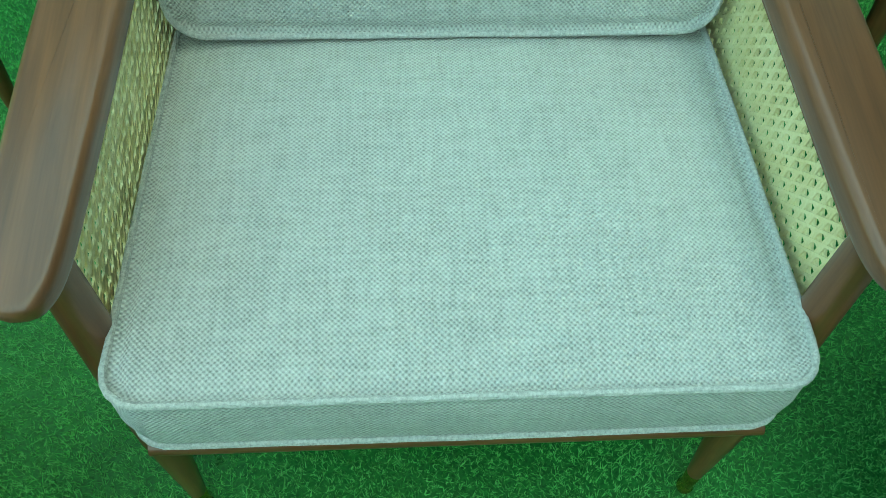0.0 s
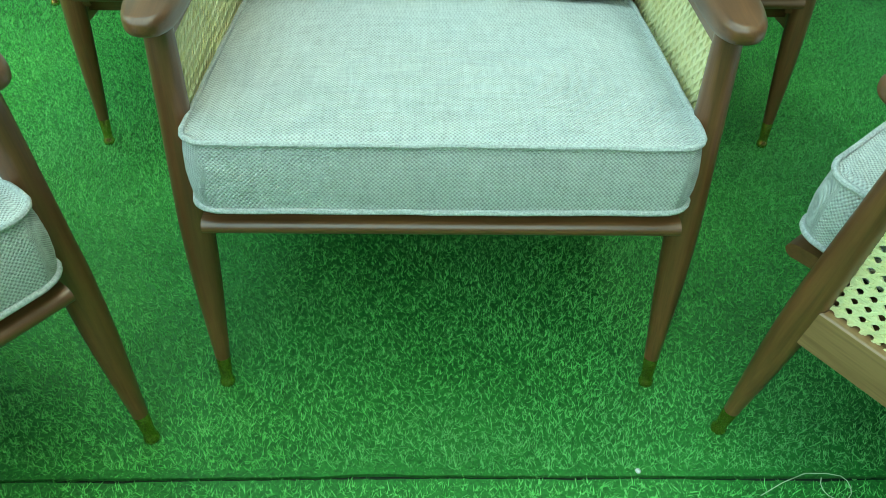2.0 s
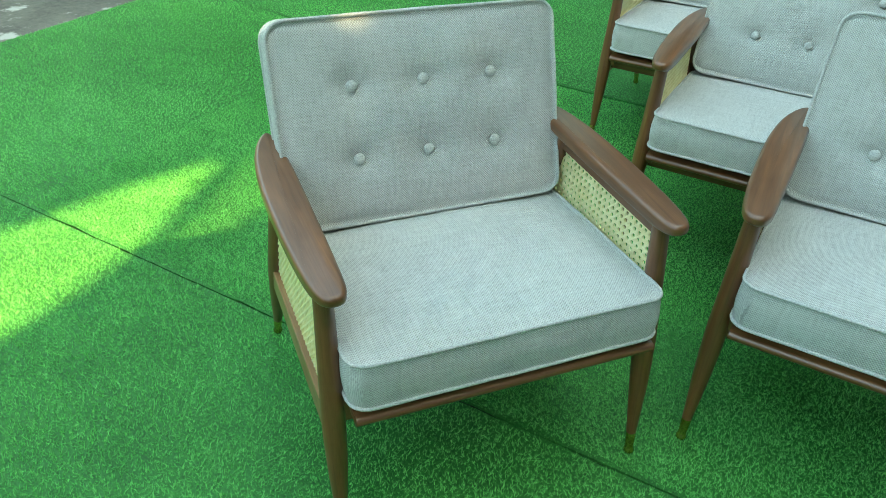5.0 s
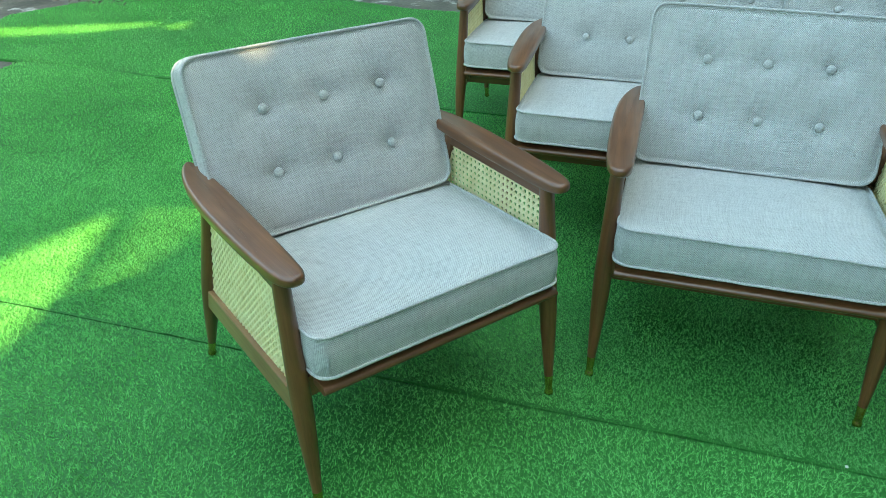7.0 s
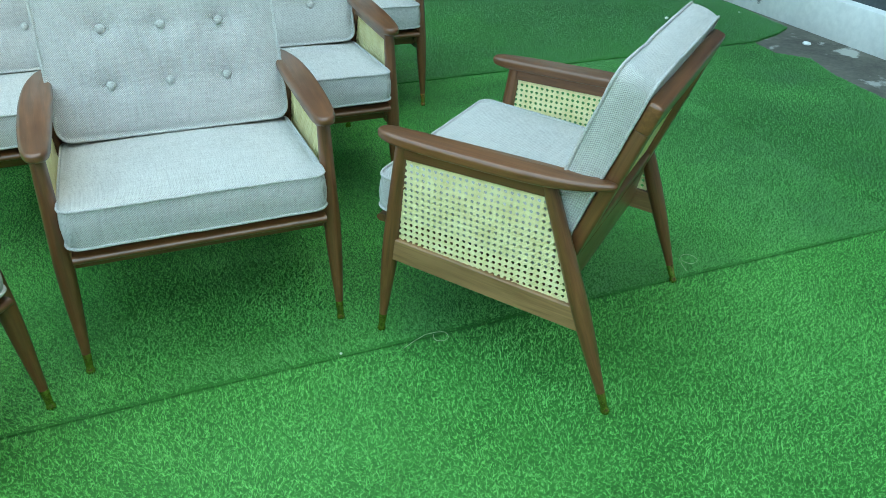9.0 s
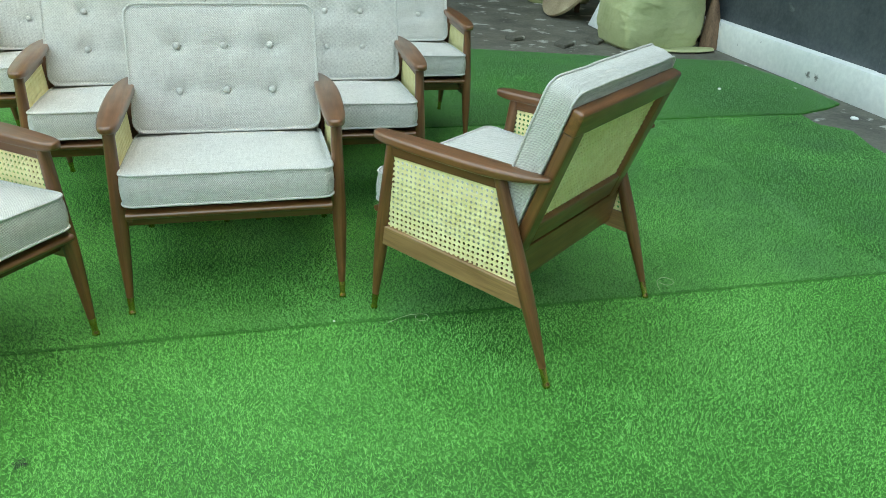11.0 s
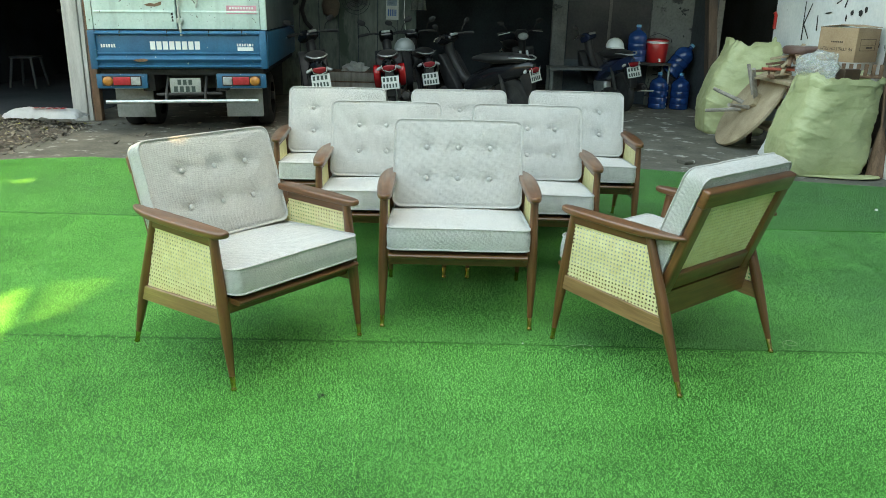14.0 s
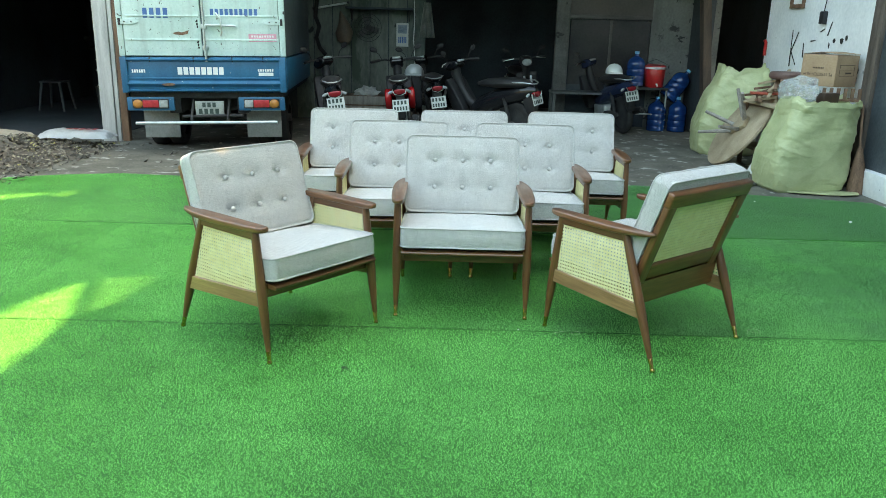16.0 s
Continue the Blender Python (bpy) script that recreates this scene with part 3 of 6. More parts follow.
def flat_shards(name, co, material):
    """Many loose triangles as one mesh, from an array of n x 3 corners."""
    n = len(co)
    me = bpy.data.meshes.new(name)
    me.vertices.add(n * 3)
    me.vertices.foreach_set("co", np.ascontiguousarray(co, np.float32).ravel())
    me.loops.add(n * 3)
    me.loops.foreach_set("vertex_index", np.arange(n * 3, dtype=np.int32))
    me.polygons.add(n)
    me.polygons.foreach_set("loop_start", np.arange(0, n * 3, 3, dtype=np.int32))
    me.update(calc_edges=True)
    me.materials.append(material)
    return me


def soft_noise(x, y, cell, seed):
    """Smooth random values from 0 to 1, one cell to a bump."""
    g = np.random.default_rng(seed)
    u, v = (x + 20) / cell, (y + 20) / cell
    i, j = np.floor(u).astype(int), np.floor(v).astype(int)
    fu, fv = u - i, v - j
    fu, fv = fu * fu * (3 - 2 * fu), fv * fv * (3 - 2 * fv)
    table = g.random((512, 512))
    a, b, c, d = (table[(i + p) % 512, (j + q) % 512] for p, q in ((0, 0), (1, 0), (0, 1), (1, 1)))
    return (a * (1 - fu) + b * fu) * (1 - fv) + (c * (1 - fu) + d * fu) * fv


def blades(name, poly, lo, hi, spacing, per, seed, material):
    """Tufts on a loose grid, each with a few blades that splay from one root; neighbouring tufts lean together and leave hollows."""
    g = np.random.default_rng(seed)
    nx, ny = int((hi[0] - lo[0]) / spacing), int((hi[1] - lo[1]) / spacing)
    x, y = np.meshgrid(lo[0] + spacing * np.arange(nx), lo[1] + spacing * np.arange(ny))
    x = x.ravel() + g.uniform(-0.45, 0.45, nx * ny) * spacing
    y = y.ravel() + g.uniform(-0.45, 0.45, nx * ny) * spacing
    keep = inside(poly, x, y)
    x, y = x[keep], y[keep]
    clump = 0.5 * soft_noise(x, y, 0.012, seed) + 0.5 * soft_noise(x, y, 0.06, seed + 1)
    stand = g.random(len(x)) < 0.86 + 0.3 * clump
    x, y, clump = x[stand], y[stand], clump[stand]
    trod = ~(inside(poly, x, y + 0.008) & inside(poly, x, y - 0.008))   # flattened along the joints
    swirl = 5.0 * soft_noise(x, y, 0.25, seed + 3) + g.normal(0, 1.2, len(x))
    bend = g.uniform(0.1, 0.7, len(x))
    tall = (0.78 + 0.44 * clump) * g.uniform(0.8, 1.2, len(x)) * np.where(trod, 0.34, 1.0)
    x, y, swirl, bend, tall = (np.repeat(v, per) for v in (x, y, swirl, bend, tall))
    n = len(x)
    x = x + g.normal(0, 0.16, n) * spacing
    y = y + g.normal(0, 0.16, n) * spacing
    w = spacing * (0.078 + 0.055 * g.random(n))
    h = tall * g.uniform(0.005, 0.0095, n)
    sp = g.uniform(0, 2 * np.pi, n)
    a = sp + np.pi / 2 + g.normal(0, 0.5, n)
    lean = g.uniform(0.4, 1.2, n)
    lx = h * (bend * np.cos(swirl) + lean * np.cos(sp))
    ly = h * (bend * np.sin(swirl) + lean * np.sin(sp))
    z = np.zeros(n)
    co = np.empty((n, 3, 3), np.float32)
    co[:, 0] = np.stack([x - w * np.cos(a), y - w * np.sin(a), z], 1)
    co[:, 1] = np.stack([x + w * np.cos(a), y + w * np.sin(a), z], 1)
    co[:, 2] = np.stack([x + lx, y + ly, h], 1)
    return flat_shards(name, co, material)


CUT = [frayed(poly, 1.7 + 4.1 * i) for i, poly in enumerate(STRIPS)]
for poly in CUT:
    setting("turf", slab(bmesh.new(), poly, -0.012, 0.001), TURF, "length of bright green artificial grass laid on concrete", category="artificial grass")
for i, (k, lo, hi, gap, per, tone) in enumerate((
        (0, (-2.9, -2.5), (2.5, -0.15), 0.0083, 5, BLADES),
        (1, (-2.3, -0.18), (2.3, 1.70), 0.0074, 6, BLADES_DUST_SHADE),
        (1, (-3.6, -0.18), (-2.3, 1.75), 0.0100, 5, BLADES_DUST_SHADE),
        (1, (2.3, -0.18), (3.4, 1.75), 0.0100, 5, BLADES_DUST_SHADE),
        (2, (-4.4, 1.64), (3.8, 3.6), 0.0122, 5, BLADES_FAR_DUST_SHADE))):
    tagged(new("grass_blades", blades("grass_blades", CUT[k], lo, hi, gap, per, 11 + i, tone)), "short green plastic blades of the artificial grass", "artificial grass", "", "stuff")
setting("turf_joint", boxes(((-3.6, -0.19, -0.012), (3.3, -0.14, -0.006)), ((-3.6, 1.64, -0.012), (3.2, 1.75, -0.006))), DIRT, "dark dirty joint between two lengths of turf", category="ground")

# right-hand side: white kerb, slate door panels, a wooden post, then the whitewashed wall
setting("wall_kerb", boxes(((3.76, -11.6, -0.02), (4.2, 3.74, 0.21)), bevel=0.012), WHITEWASH, "low white plastered kerb under the dark doors", 40)
setting("wall_east", boxes(((3.84, -11.6, 0.21), (4.1, 3.70, 4.2))), SLATE_DOOR, "dark slate-painted metal door panels above a kerb")
for y0 in (-2.6, -0.4, 1.75):
    setting("trim", boxes(((3.82, y0, 0.211), (3.84, y0 + 0.07, 4.1)), bevel=0.004), SLATE_DOOR, "dark metal cover strip between door panels", category="trim")
setting("wall_white", boxes(((3.92, 3.88, -0.02), (4.2, 6.55, 4.2))), WHITEWASH, "whitewashed wall with peeling paint and black scrawls")
setting("wall_post", boxes(((3.80, 3.705, -0.02), (3.96, 3.875, 4.2)), bevel=0.012), surface("dark_old_post", (0.045, 0.035, 0.03), (0.14, 0.11, 0.09), 0.85, 4, 50, stretch=(4, 4, 0.5)), "dark worn wooden door post", 40)
# unseen upper wall added to block the sun, holes cut where sun patches land
SUNX = Vector((0.62, -0.05, 0.80))


def sun_hole(points):
    out = []
    for x, y in points:
        k = (3.97 - x) / SUNX.x
        out.append((y + k * SUNX.y, k * SUNX.z))
    return out


def holed_wall(outer, holes, x0, x1):
    bm = bmesh.new()
    es = []
    for loop in [outer] + holes:
        vs = [bm.verts.new((0, y, z)) for y, z in loop]
        es += [bm.edges.new((vs[i], vs[(i + 1) % len(vs)])) for i in range(len(vs))]
    bmesh.ops.triangle_fill(bm, edges=es, use_beauty=True)
    geo = bmesh.ops.extrude_face_region(bm, geom=bm.faces[:])
    for v in bm.verts:
        v.co.x = x0
    for v in geo["geom"]:
        if isinstance(v, bmesh.types.BMVert):
            v.co.x = x1
    bmesh.ops.recalc_face_normals(bm, faces=bm.faces[:])
    return bm


holes = [sun_hole([(-2.02, 0.43), (-1.90, 0.06), (-1.84, -0.12), (-1.82, -0.45), (-1.83, -0.74), (-2.0, -1.1), (-2.9, -1.25), (-2.52, -0.75), (-2.22, -0.23), (-2.15, 0.10)]),
         sun_hole([(-4.6, 1.70), (-3.56, 2.24), (-3.30, 2.46), (-3.28, 2.58), (-3.56, 2.44), (-4.6, 1.95)]),
         sun_hole([(-3.25, 2.47), (-3.08, 2.42), (-3.10, 2.72)])]
# slits added to let part of the sun through for a dimmer patch
for i in range(8):
    u0, u1 = (i + 0.3) / 8, (i + 0.68) / 8
    holes.append(sun_hole([(-1.96 + 0.15 * u0, 0.44 - 0.52 * u0), (-1.66 - 0.04 * u0, 0.53 - 0.62 * u0), (-1.66 - 0.04 * u1, 0.53 - 0.62 * u1), (-1.96 + 0.15 * u1, 0.44 - 0.52 * u1)]))
setting("wall_upper", holed_wall([(-11.6, 4.2), (9.2, 4.2), (9.2, 13.5), (-11.6, 13.5)], holes, 3.96, 4.0), PLASTER_DARK, "unseen grey wall added to block the sun, holes shaped for sun patches")

# unseen walls added to cut low sky light and deepen shade under chairs
setting("wall_south", boxes(((-11.5, -11.6, -0.02), (4.1, -11.4, 5.2))), PLASTER_DARK, "unseen plain plaster wall added to block low sky light")
setting("wall_west", boxes(((-11.7, -11.6, -0.02), (-11.5, 5.5, 4.4))), PLASTER_DARK, "unseen plain plaster wall added to block low sky light")

# garage across the back of the yard
PLANK = surface("grey_green_board", (0.055, 0.075, 0.062), (0.17, 0.19, 0.17), 0.8, 2.2, 30, stain=(0.05, 0.07, 0.05), stain_scale=3, stain_at=0.55, stretch=(1, 1, 0.35), chips=((0.03, 0.035, 0.03), 7, 0.68))
back = setting("wall_back", boxes(((-2.6, 8.44, -0.02), (-0.45, 8.6, 3.9))), INTERIOR_SHADE, "boarded back wall of the garage")
for i in range(7):
    x = -2.40 + i * 0.28
    part("board", box(bmesh.new(), (x + 0.006, 8.415, 0.0), (x + 0.274, 8.445, 3.6), 0.004, 1), PLANK, back, smooth=0)
setting("wall_far", boxes(((-9, 11.2, -0.02), (8, 11.4, 3.9))), INTERIOR_SHADE, "dark far wall of the garage")
setting("wall_left", boxes(((-9.2, 5.6, -0.02), (-9, 11.4, 3.9))), INTERIOR_SHADE, "dark side wall of the garage")
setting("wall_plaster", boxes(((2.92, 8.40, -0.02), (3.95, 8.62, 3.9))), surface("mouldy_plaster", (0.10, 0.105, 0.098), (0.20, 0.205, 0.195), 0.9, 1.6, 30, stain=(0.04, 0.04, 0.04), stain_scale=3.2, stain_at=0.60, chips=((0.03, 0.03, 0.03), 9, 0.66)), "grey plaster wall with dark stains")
setting("wall_right", boxes(((4.9, 6.3, -0.02), (5.1, 11.4, 3.9))), INTERIOR_SHADE, "dark wall inside the doorway")
setting("ceiling_1", boxes(((-9.2, 5.6, 3.6), (8, 11.4, 3.8))), INTERIOR_SHADE, "dark garage ceiling", category="ceiling")
# unseen wall whose height cuts sky light from behind the chairs
setting("wall_front", boxes(((-9.2, 5.45, 2.9), (4.0, 5.6, 6.8))), PLASTER_DARK, "unseen plain wall above the garage opening, height set to cut sky light")
# low lintel added out of view to keep the bay dark
setting("wall_bay", boxes(((-9.2, 5.46, 1.75), (-4.15, 5.6, 2.9))), PLASTER_DARK, "unseen low lintel added to darken the garage bay")
# the bay's shade is painted as a near-black floor sheet
setting("floor_bay", boxes(((-9.0, 5.7, -0.012), (-4.2, 11.2, -0.006))), INTERIOR_SHADE, "garage bay floor with its shade painted near black", category="floor")
# side partition added to keep light out of the bay
setting("wall_bay_side", boxes(((-6.9, 5.62, -0.02), (-6.8, 11.2, 3.6))), INTERIOR_SHADE, "partition added to darken the garage bay")
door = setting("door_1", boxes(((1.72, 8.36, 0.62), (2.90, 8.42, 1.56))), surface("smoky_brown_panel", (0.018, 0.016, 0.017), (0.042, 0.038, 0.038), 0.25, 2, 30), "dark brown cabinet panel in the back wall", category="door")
part("door_post", boxes(((1.50, 8.33, 0), (1.70, 8.45, 3.5)), bevel=0.004), surface("grimy_post_paint", (0.05, 0.052, 0.05), (0.12, 0.122, 0.118), 0.85, 3, 40, chips=((0.02, 0.02, 0.02), 8, 0.68)), door)
part("door_frame", boxes(((1.70, 8.34, 1.57), (2.92, 8.43, 1.63)), ((2.30, 8.345, 0.62), (2.34, 8.36, 1.56)), bevel=0.004), surface("dark_frame_wood", (0.03, 0.027, 0.026), (0.07, 0.062, 0.058), 0.5, 4, 40), door)
part("transom", boxes(((1.70, 8.37, 1.63), (2.92, 8.43, 3.5))), surface("brown_grey_board", (0.055, 0.048, 0.045), (0.09, 0.08, 0.075), 0.8, 2, 30), door)
part("base_panel", boxes(((1.70, 8.37, 0.0), (2.92, 8.43, 0.62))), INTERIOR_SHADE, door)
jamb = setting("door_frame_2", slab(bmesh.new(), [(3.57, -0.012), (3.68, -0.012), (3.27, 3.6), (3.16, 3.6)], 7.45, 7.62, m=Matrix(((1, 0, 0, 0), (0, 0, 1, 0), (0, 1, 0, 0), (0, 0, 0, 1)))), surface("sooty_jamb_wood", (0.030, 0.022, 0.018), (0.095, 0.066, 0.05), 0.85, 4, 50, stain=(0.11, 0.10, 0.09), stain_scale=6, stain_at=0.68, stretch=(4, 4, 0.6)), "worn wooden door jamb", 40, "door frame")
setting("wall_jamb", boxes(((3.52, 7.63, 0), (3.60, 8.40, 3.6))), INTERIOR_SHADE, "short plaster return beside the jamb")
post = setting("wall_post_left", boxes(((-4.14, 5.52, -0.012), (-3.98, 5.66, 2.9)), ((-3.975, 5.54, -0.012), (-3.93, 5.64, 2.9)), bevel=0.006), surface("white_painted_post", (0.36, 0.35, 0.33), (0.62, 0.61, 0.58), 0.8, 3, 50, stretch=(5, 5, 0.4)), "white-painted timber post at the garage", 40)
setting("trim_post", boxes(((-3.925, 5.55, -0.012), (-3.84, 5.63, 2.9)), bevel=0.006), BROWN_WOOD, "brown timber stud beside the white post", 40, "trim")

# ---- truck ----
BLUE = surface("faded_blue_paint", (0.006, 0.075, 0.165), (0.014, 0.13, 0.25), 0.45, 3, 60, stain=(0.16, 0.15, 0.11), stain_scale=9, stain_at=0.69, bump_s=0.06, chips=((0.30, 0.33, 0.33), 26, 0.72))
MINT = surface("worn_mint_paint", (0.46, 0.60, 0.56), (0.66, 0.78, 0.74), 0.5, 2, 40, stain=(0.10, 0.08, 0.06), stain_scale=9, stain_at=0.66, bump_s=0.08, chips=((0.05, 0.045, 0.04), 22, 0.69))
RUBBER = surface("black_rubber", (0.008, 0.008, 0.008), (0.022, 0.022, 0.022), 0.8, 12, 120)
STEEL = surface("galvanised_steel", (0.38, 0.42, 0.42), (0.62, 0.66, 0.65), 0.38, 12, 120, metal=0.7, bump_s=0.05)
FLAP = surface("grey_rubber_flap", (0.17, 0.18, 0.17), (0.28, 0.29, 0.28), 0.8, 5, 60)
CHASSIS = surface("dirty_chassis", (0.012, 0.013, 0.014), (0.04, 0.04, 0.04), 0.8, 8, 60)
RED_LENS = surface("red_lens", (0.30, 0.02, 0.03), (0.50, 0.04, 0.05), 0.25, 20, 200, bump_s=0.1)
AMBER_LENS = surface("amber_lens", (0.30, 0.12, 0.03), (0.50, 0.22, 0.05), 0.25, 20, 200, bump_s=0.1)
CLEAR_LENS = surface("clear_lens", (0.24, 0.25, 0.25), (0.38, 0.40, 0.39), 0.25, 20, 200, bump_s=0.1)
TAIL_LENS = mat("dark_red_lens", (0.22, 0.012, 0.018), 0.15)[0]
PLATE = surface("white_number_plate", (0.40, 0.42, 0.40), (0.55, 0.57, 0.54), 0.4, 10, 80, bump_s=0.05)
INK = mat("dark_plate_ink", (0.03, 0.05, 0.045), 0.6)[0]
WHITE_INK = mat("white_lettering", (0.75, 0.77, 0.76), 0.5)[0]
BLUE_INK = mat("blue_lettering", (0.05, 0.13, 0.33), 0.6)[0]
PINK = surface("pink_sticker", (0.62, 0.26, 0.34), (0.74, 0.40, 0.46), 0.5, 20, 100)


def bars(x0, x1, z0, z1, n, y, gap=0.35):
    """Unreadable lettering as a row of plain bars on an upright face."""
    bm = bmesh.new()
    w = (x1 - x0) / n
    for i in range(n):
        box(bm, (x0 + i * w, y - 0.002, z0), (x0 + (i + 1 - gap) * w, y, z1))
    return bm


def wheel(parent, c, r, w, axis_turn=0.0, rim=0.6):
    """A tyre with a rounded tread and a rim; axle along local x."""
    m = Matrix.Translation(c) @ pose(0, 0, 0, 0, 0, axis_turn)
    bm = bmesh.new()
    prof = [(-0.5, rim), (-0.5, 0.86), (-0.40, 0.96), (-0.2, 1.0), (0.2, 1.0), (0.40, 0.96), (0.5, 0.86), (0.5, rim)]
    n = 28
    rings = [[bm.verts.new(m @ Vector((px * w, r * pr * math.cos(2 * math.pi * i / n), r * pr * math.sin(2 * math.pi * i / n)))) for px, pr in prof] for i in range(n)]
    for i in range(n):
        a, b = rings[i], rings[(i + 1) % n]
        for j in range(len(prof) - 1):
            bm.faces.new((a[j], a[j + 1], b[j + 1], b[j]))
    bmesh.ops.recalc_face_normals(bm, faces=bm.faces[:])
    wh = part("wheel", bm, RUBBER, parent)
    bm = bmesh.new()
    bmesh.ops.create_cone(bm, segments=24, radius1=r * rim, radius2=r * rim, depth=w * 0.5, cap_ends=True, matrix=m @ pose(0, 0, 0, 0, 90, 0))
    part("rim", bm, CHASSIS, wh)
    return wh


truck = thing("truck", "blue and mint box truck parked rear outwards in the garage", "truck")
truck.matrix_basis = pose(-2.655, 4.80, 0, 0, -1.1, 5.0)
body = part("cargo_box", boxes(((-0.86, 0.02, 1.015), (0.86, 2.8, 2.75)), bevel=0.01), surface("dull_box_side", (0.06, 0.085, 0.095), (0.13, 0.16, 0.17), 0.6, 2, 30), truck, "dull blue-grey box sides")
for x in (-0.86, 0.80):
    part("corner_post", boxes(((x, -0.004, 1.02), (x + 0.06, 0.05, 2.75)), bevel=0.006), MINT, truck)
for x0, x1 in ((-0.795, -0.008), (0.008, 0.795)):
    dr = part("rear_door", boxes(((x0, -0.002, 1.025), (x1, 0.03, 2.72)), bevel=0.006), MINT, truck, "worn mint-painted rear door with chips and rust")
    for z in (1.18, 1.42, 1.66):
        part("rib", boxes(((x0 + 0.01, -0.010, z), (x1 - 0.01, 0.0, z + 0.016)), bevel=0.003), MINT, dr)
    hx = x0 - 0.02 if x0 < 0 else x1 - 0.10
    out = 1 if x0 < 0 else -1
    for z in (1.345, 1.95):   # strap hinge with a pointed tongue, knuckle on the corner post
        e = hx if x0 < 0 else hx + 0.12
        strap = [(e, z - 0.004), (e + 0.13 * out, z - 0.004), (e + 0.185 * out, z + 0.022), (e + 0.13 * out, z + 0.048), (e, z + 0.048)]
        hg = part("hinge", slab(bmesh.new(), strap, 0.0, 0.010, 0.002, 1, Matrix(((1, 0, 0, 0), (0, 0, 1, -0.014), (0, 1, 0, 0), (0, 0, 0, 1)))), MINT, dr)
        part("knuckle", tube(bmesh.new(), [(e - 0.012 * out, -0.018, z - 0.012), (e - 0.012 * out, -0.018, z + 0.056)], 0.012, 10), CHASSIS, hg)
        for q in (0.04, 0.11):
            part("bolt", tube(bmesh.new(), [(e + q * out, -0.012, z + 0.022), (e + q * out, -0.020, z + 0.022)], 0.008, 8), CHASSIS, hg)
    for z in (1.09, 1.30, 1.60):   # rust runs along the inner edge of each door
        xe = x1 - 0.035 if x0 < 0 else x0 + 0.02
        for k in range(3):
            part("chip", slab(bmesh.new(), smooth_loop([(xe - 0.008 * k, z + 0.03 * k), (xe + 0.012, z + 0.01 + 0.03 * k), (xe + 0.008, z + 0.035 + 0.03 * k), (xe - 0.006, z + 0.028 + 0.03 * k)], 1), 0, 0.001, m=Matrix(((1, 0, 0, 0), (0, 0, 1, -0.0032), (0, 1, 0, 0), (0, 0, 0, 1)))), CHASSIS, dr, "knocked patch of bare dark metal")
    for i in range(10):
        bm = bmesh.new()
        bmesh.ops.create_cone(bm, segments=8, radius1=0.006, radius2=0.004, depth=0.006, cap_ends=True, matrix=Matrix.Translation((x0 + 0.05 + i * 0.077, -0.004, 1.10)) @ pose(0, 0, 0, 90))
        part("rivet", bm, STEEL, dr)
rod = part("lock_rod", tube(bmesh.new(), [(0.03, -0.035, 2.6), (0.03, -0.035, 1.2), (0.035, -0.035, 0.965)], 0.011, 10), STEEL, truck)
for z in (1.08, 1.30, 1.62):
    part("rod_bracket", boxes(((0.0, -0.042, z), (0.06, -0.003, z + 0.05)), bevel=0.006), STEEL, rod)
part("latch_handle", tube(bmesh.new(), [(0.06, -0.04, 1.335), (0.20, -0.045, 1.335), (0.36, -0.04, 1.33)], [0.012, 0.014, 0.010], 10), STEEL, truck)
part("hasp", tube(bmesh.new(), [(0.16, -0.03, 1.46), (0.21, -0.05, 1.40), (0.215, -0.05, 1.27), (0.20, -0.03, 1.23)], 0.010, 8), STEEL, truck)
part("sticker", boxes(((0.48, -0.0065, 1.17), (0.77, -0.0035, 1.25))), PINK, truck, "faded pink sticker")
part("sticker_lines", bars(0.51, 0.75, 1.215, 1.235, 9, -0.0068), WHITE_INK, truck)
part("sticker_lines", bars(0.53, 0.77, 1.183, 1.200, 11, -0.0068), WHITE_INK, truck)
part("painted_bars", bars(-0.585, -0.31, 1.405, 1.505, 4, -0.0025), BLUE_INK, truck, "row of blue painted bars")
part("painted_bars", bars(0.10, 0.60, 1.425, 1.50, 10, -0.0025), BLUE_INK, truck, "row of blue painted bars")
part("paint_scar", slab(bmesh.new(), [(-0.30, 1.255), (-0.24, 1.27), (-0.20, 1.262), (-0.13, 1.285), (-0.14, 1.25), (-0.20, 1.235), (-0.27, 1.24)], 0, 0.002, m=Matrix(((1, 0, 0, 0), (0, 0, 1, -0.0045), (0, 1, 0, 0), (0, 0, 0, 1)))), BROWN_WOOD, truck, "rusty scar in the mint paint")
# blue tailgate with pressed ribs
gate = part("tailgate", boxes(((-0.85, -0.02, 0.648), (0.85, 0.06, 1.010)), bevel=0.01), BLUE, truck, "blue tailgate with pressed ribs")
for z0, z1, d in ((0.965, 1.005, 0.050), (0.780, 0.806, 0.030), (0.704, 0.772, 0.052), (0.652, 0.688, 0.050)):
    part("rib", slab(bmesh.new(), [(-d, (z0 + z1) / 2 + 0.004), (-d, (z0 + z1) / 2 - 0.004), (-0.018, z0), (-0.018, z1)], -0.80, 0.80, 0, 1, YZX), BLUE, gate)
for x in (-0.855, 0.785):
    part("side_stanchion", boxes(((x, -0.045, 0.645), (x + 0.07, 0.02, 1.015)), bevel=0.008), BLUE, gate)
part("lettering", bars(-0.275, 0.215, 0.832, 0.910, 8, -0.022, 0.22), WHITE_INK, gate, "row of white bars")
part("lettering", bars(-0.745, -0.60, 0.852, 0.885, 6, -0.022), WHITE_INK, gate)
part("lettering", bars(0.56, 0.73, 0.865, 0.89, 7, -0.022), WHITE_INK, gate)
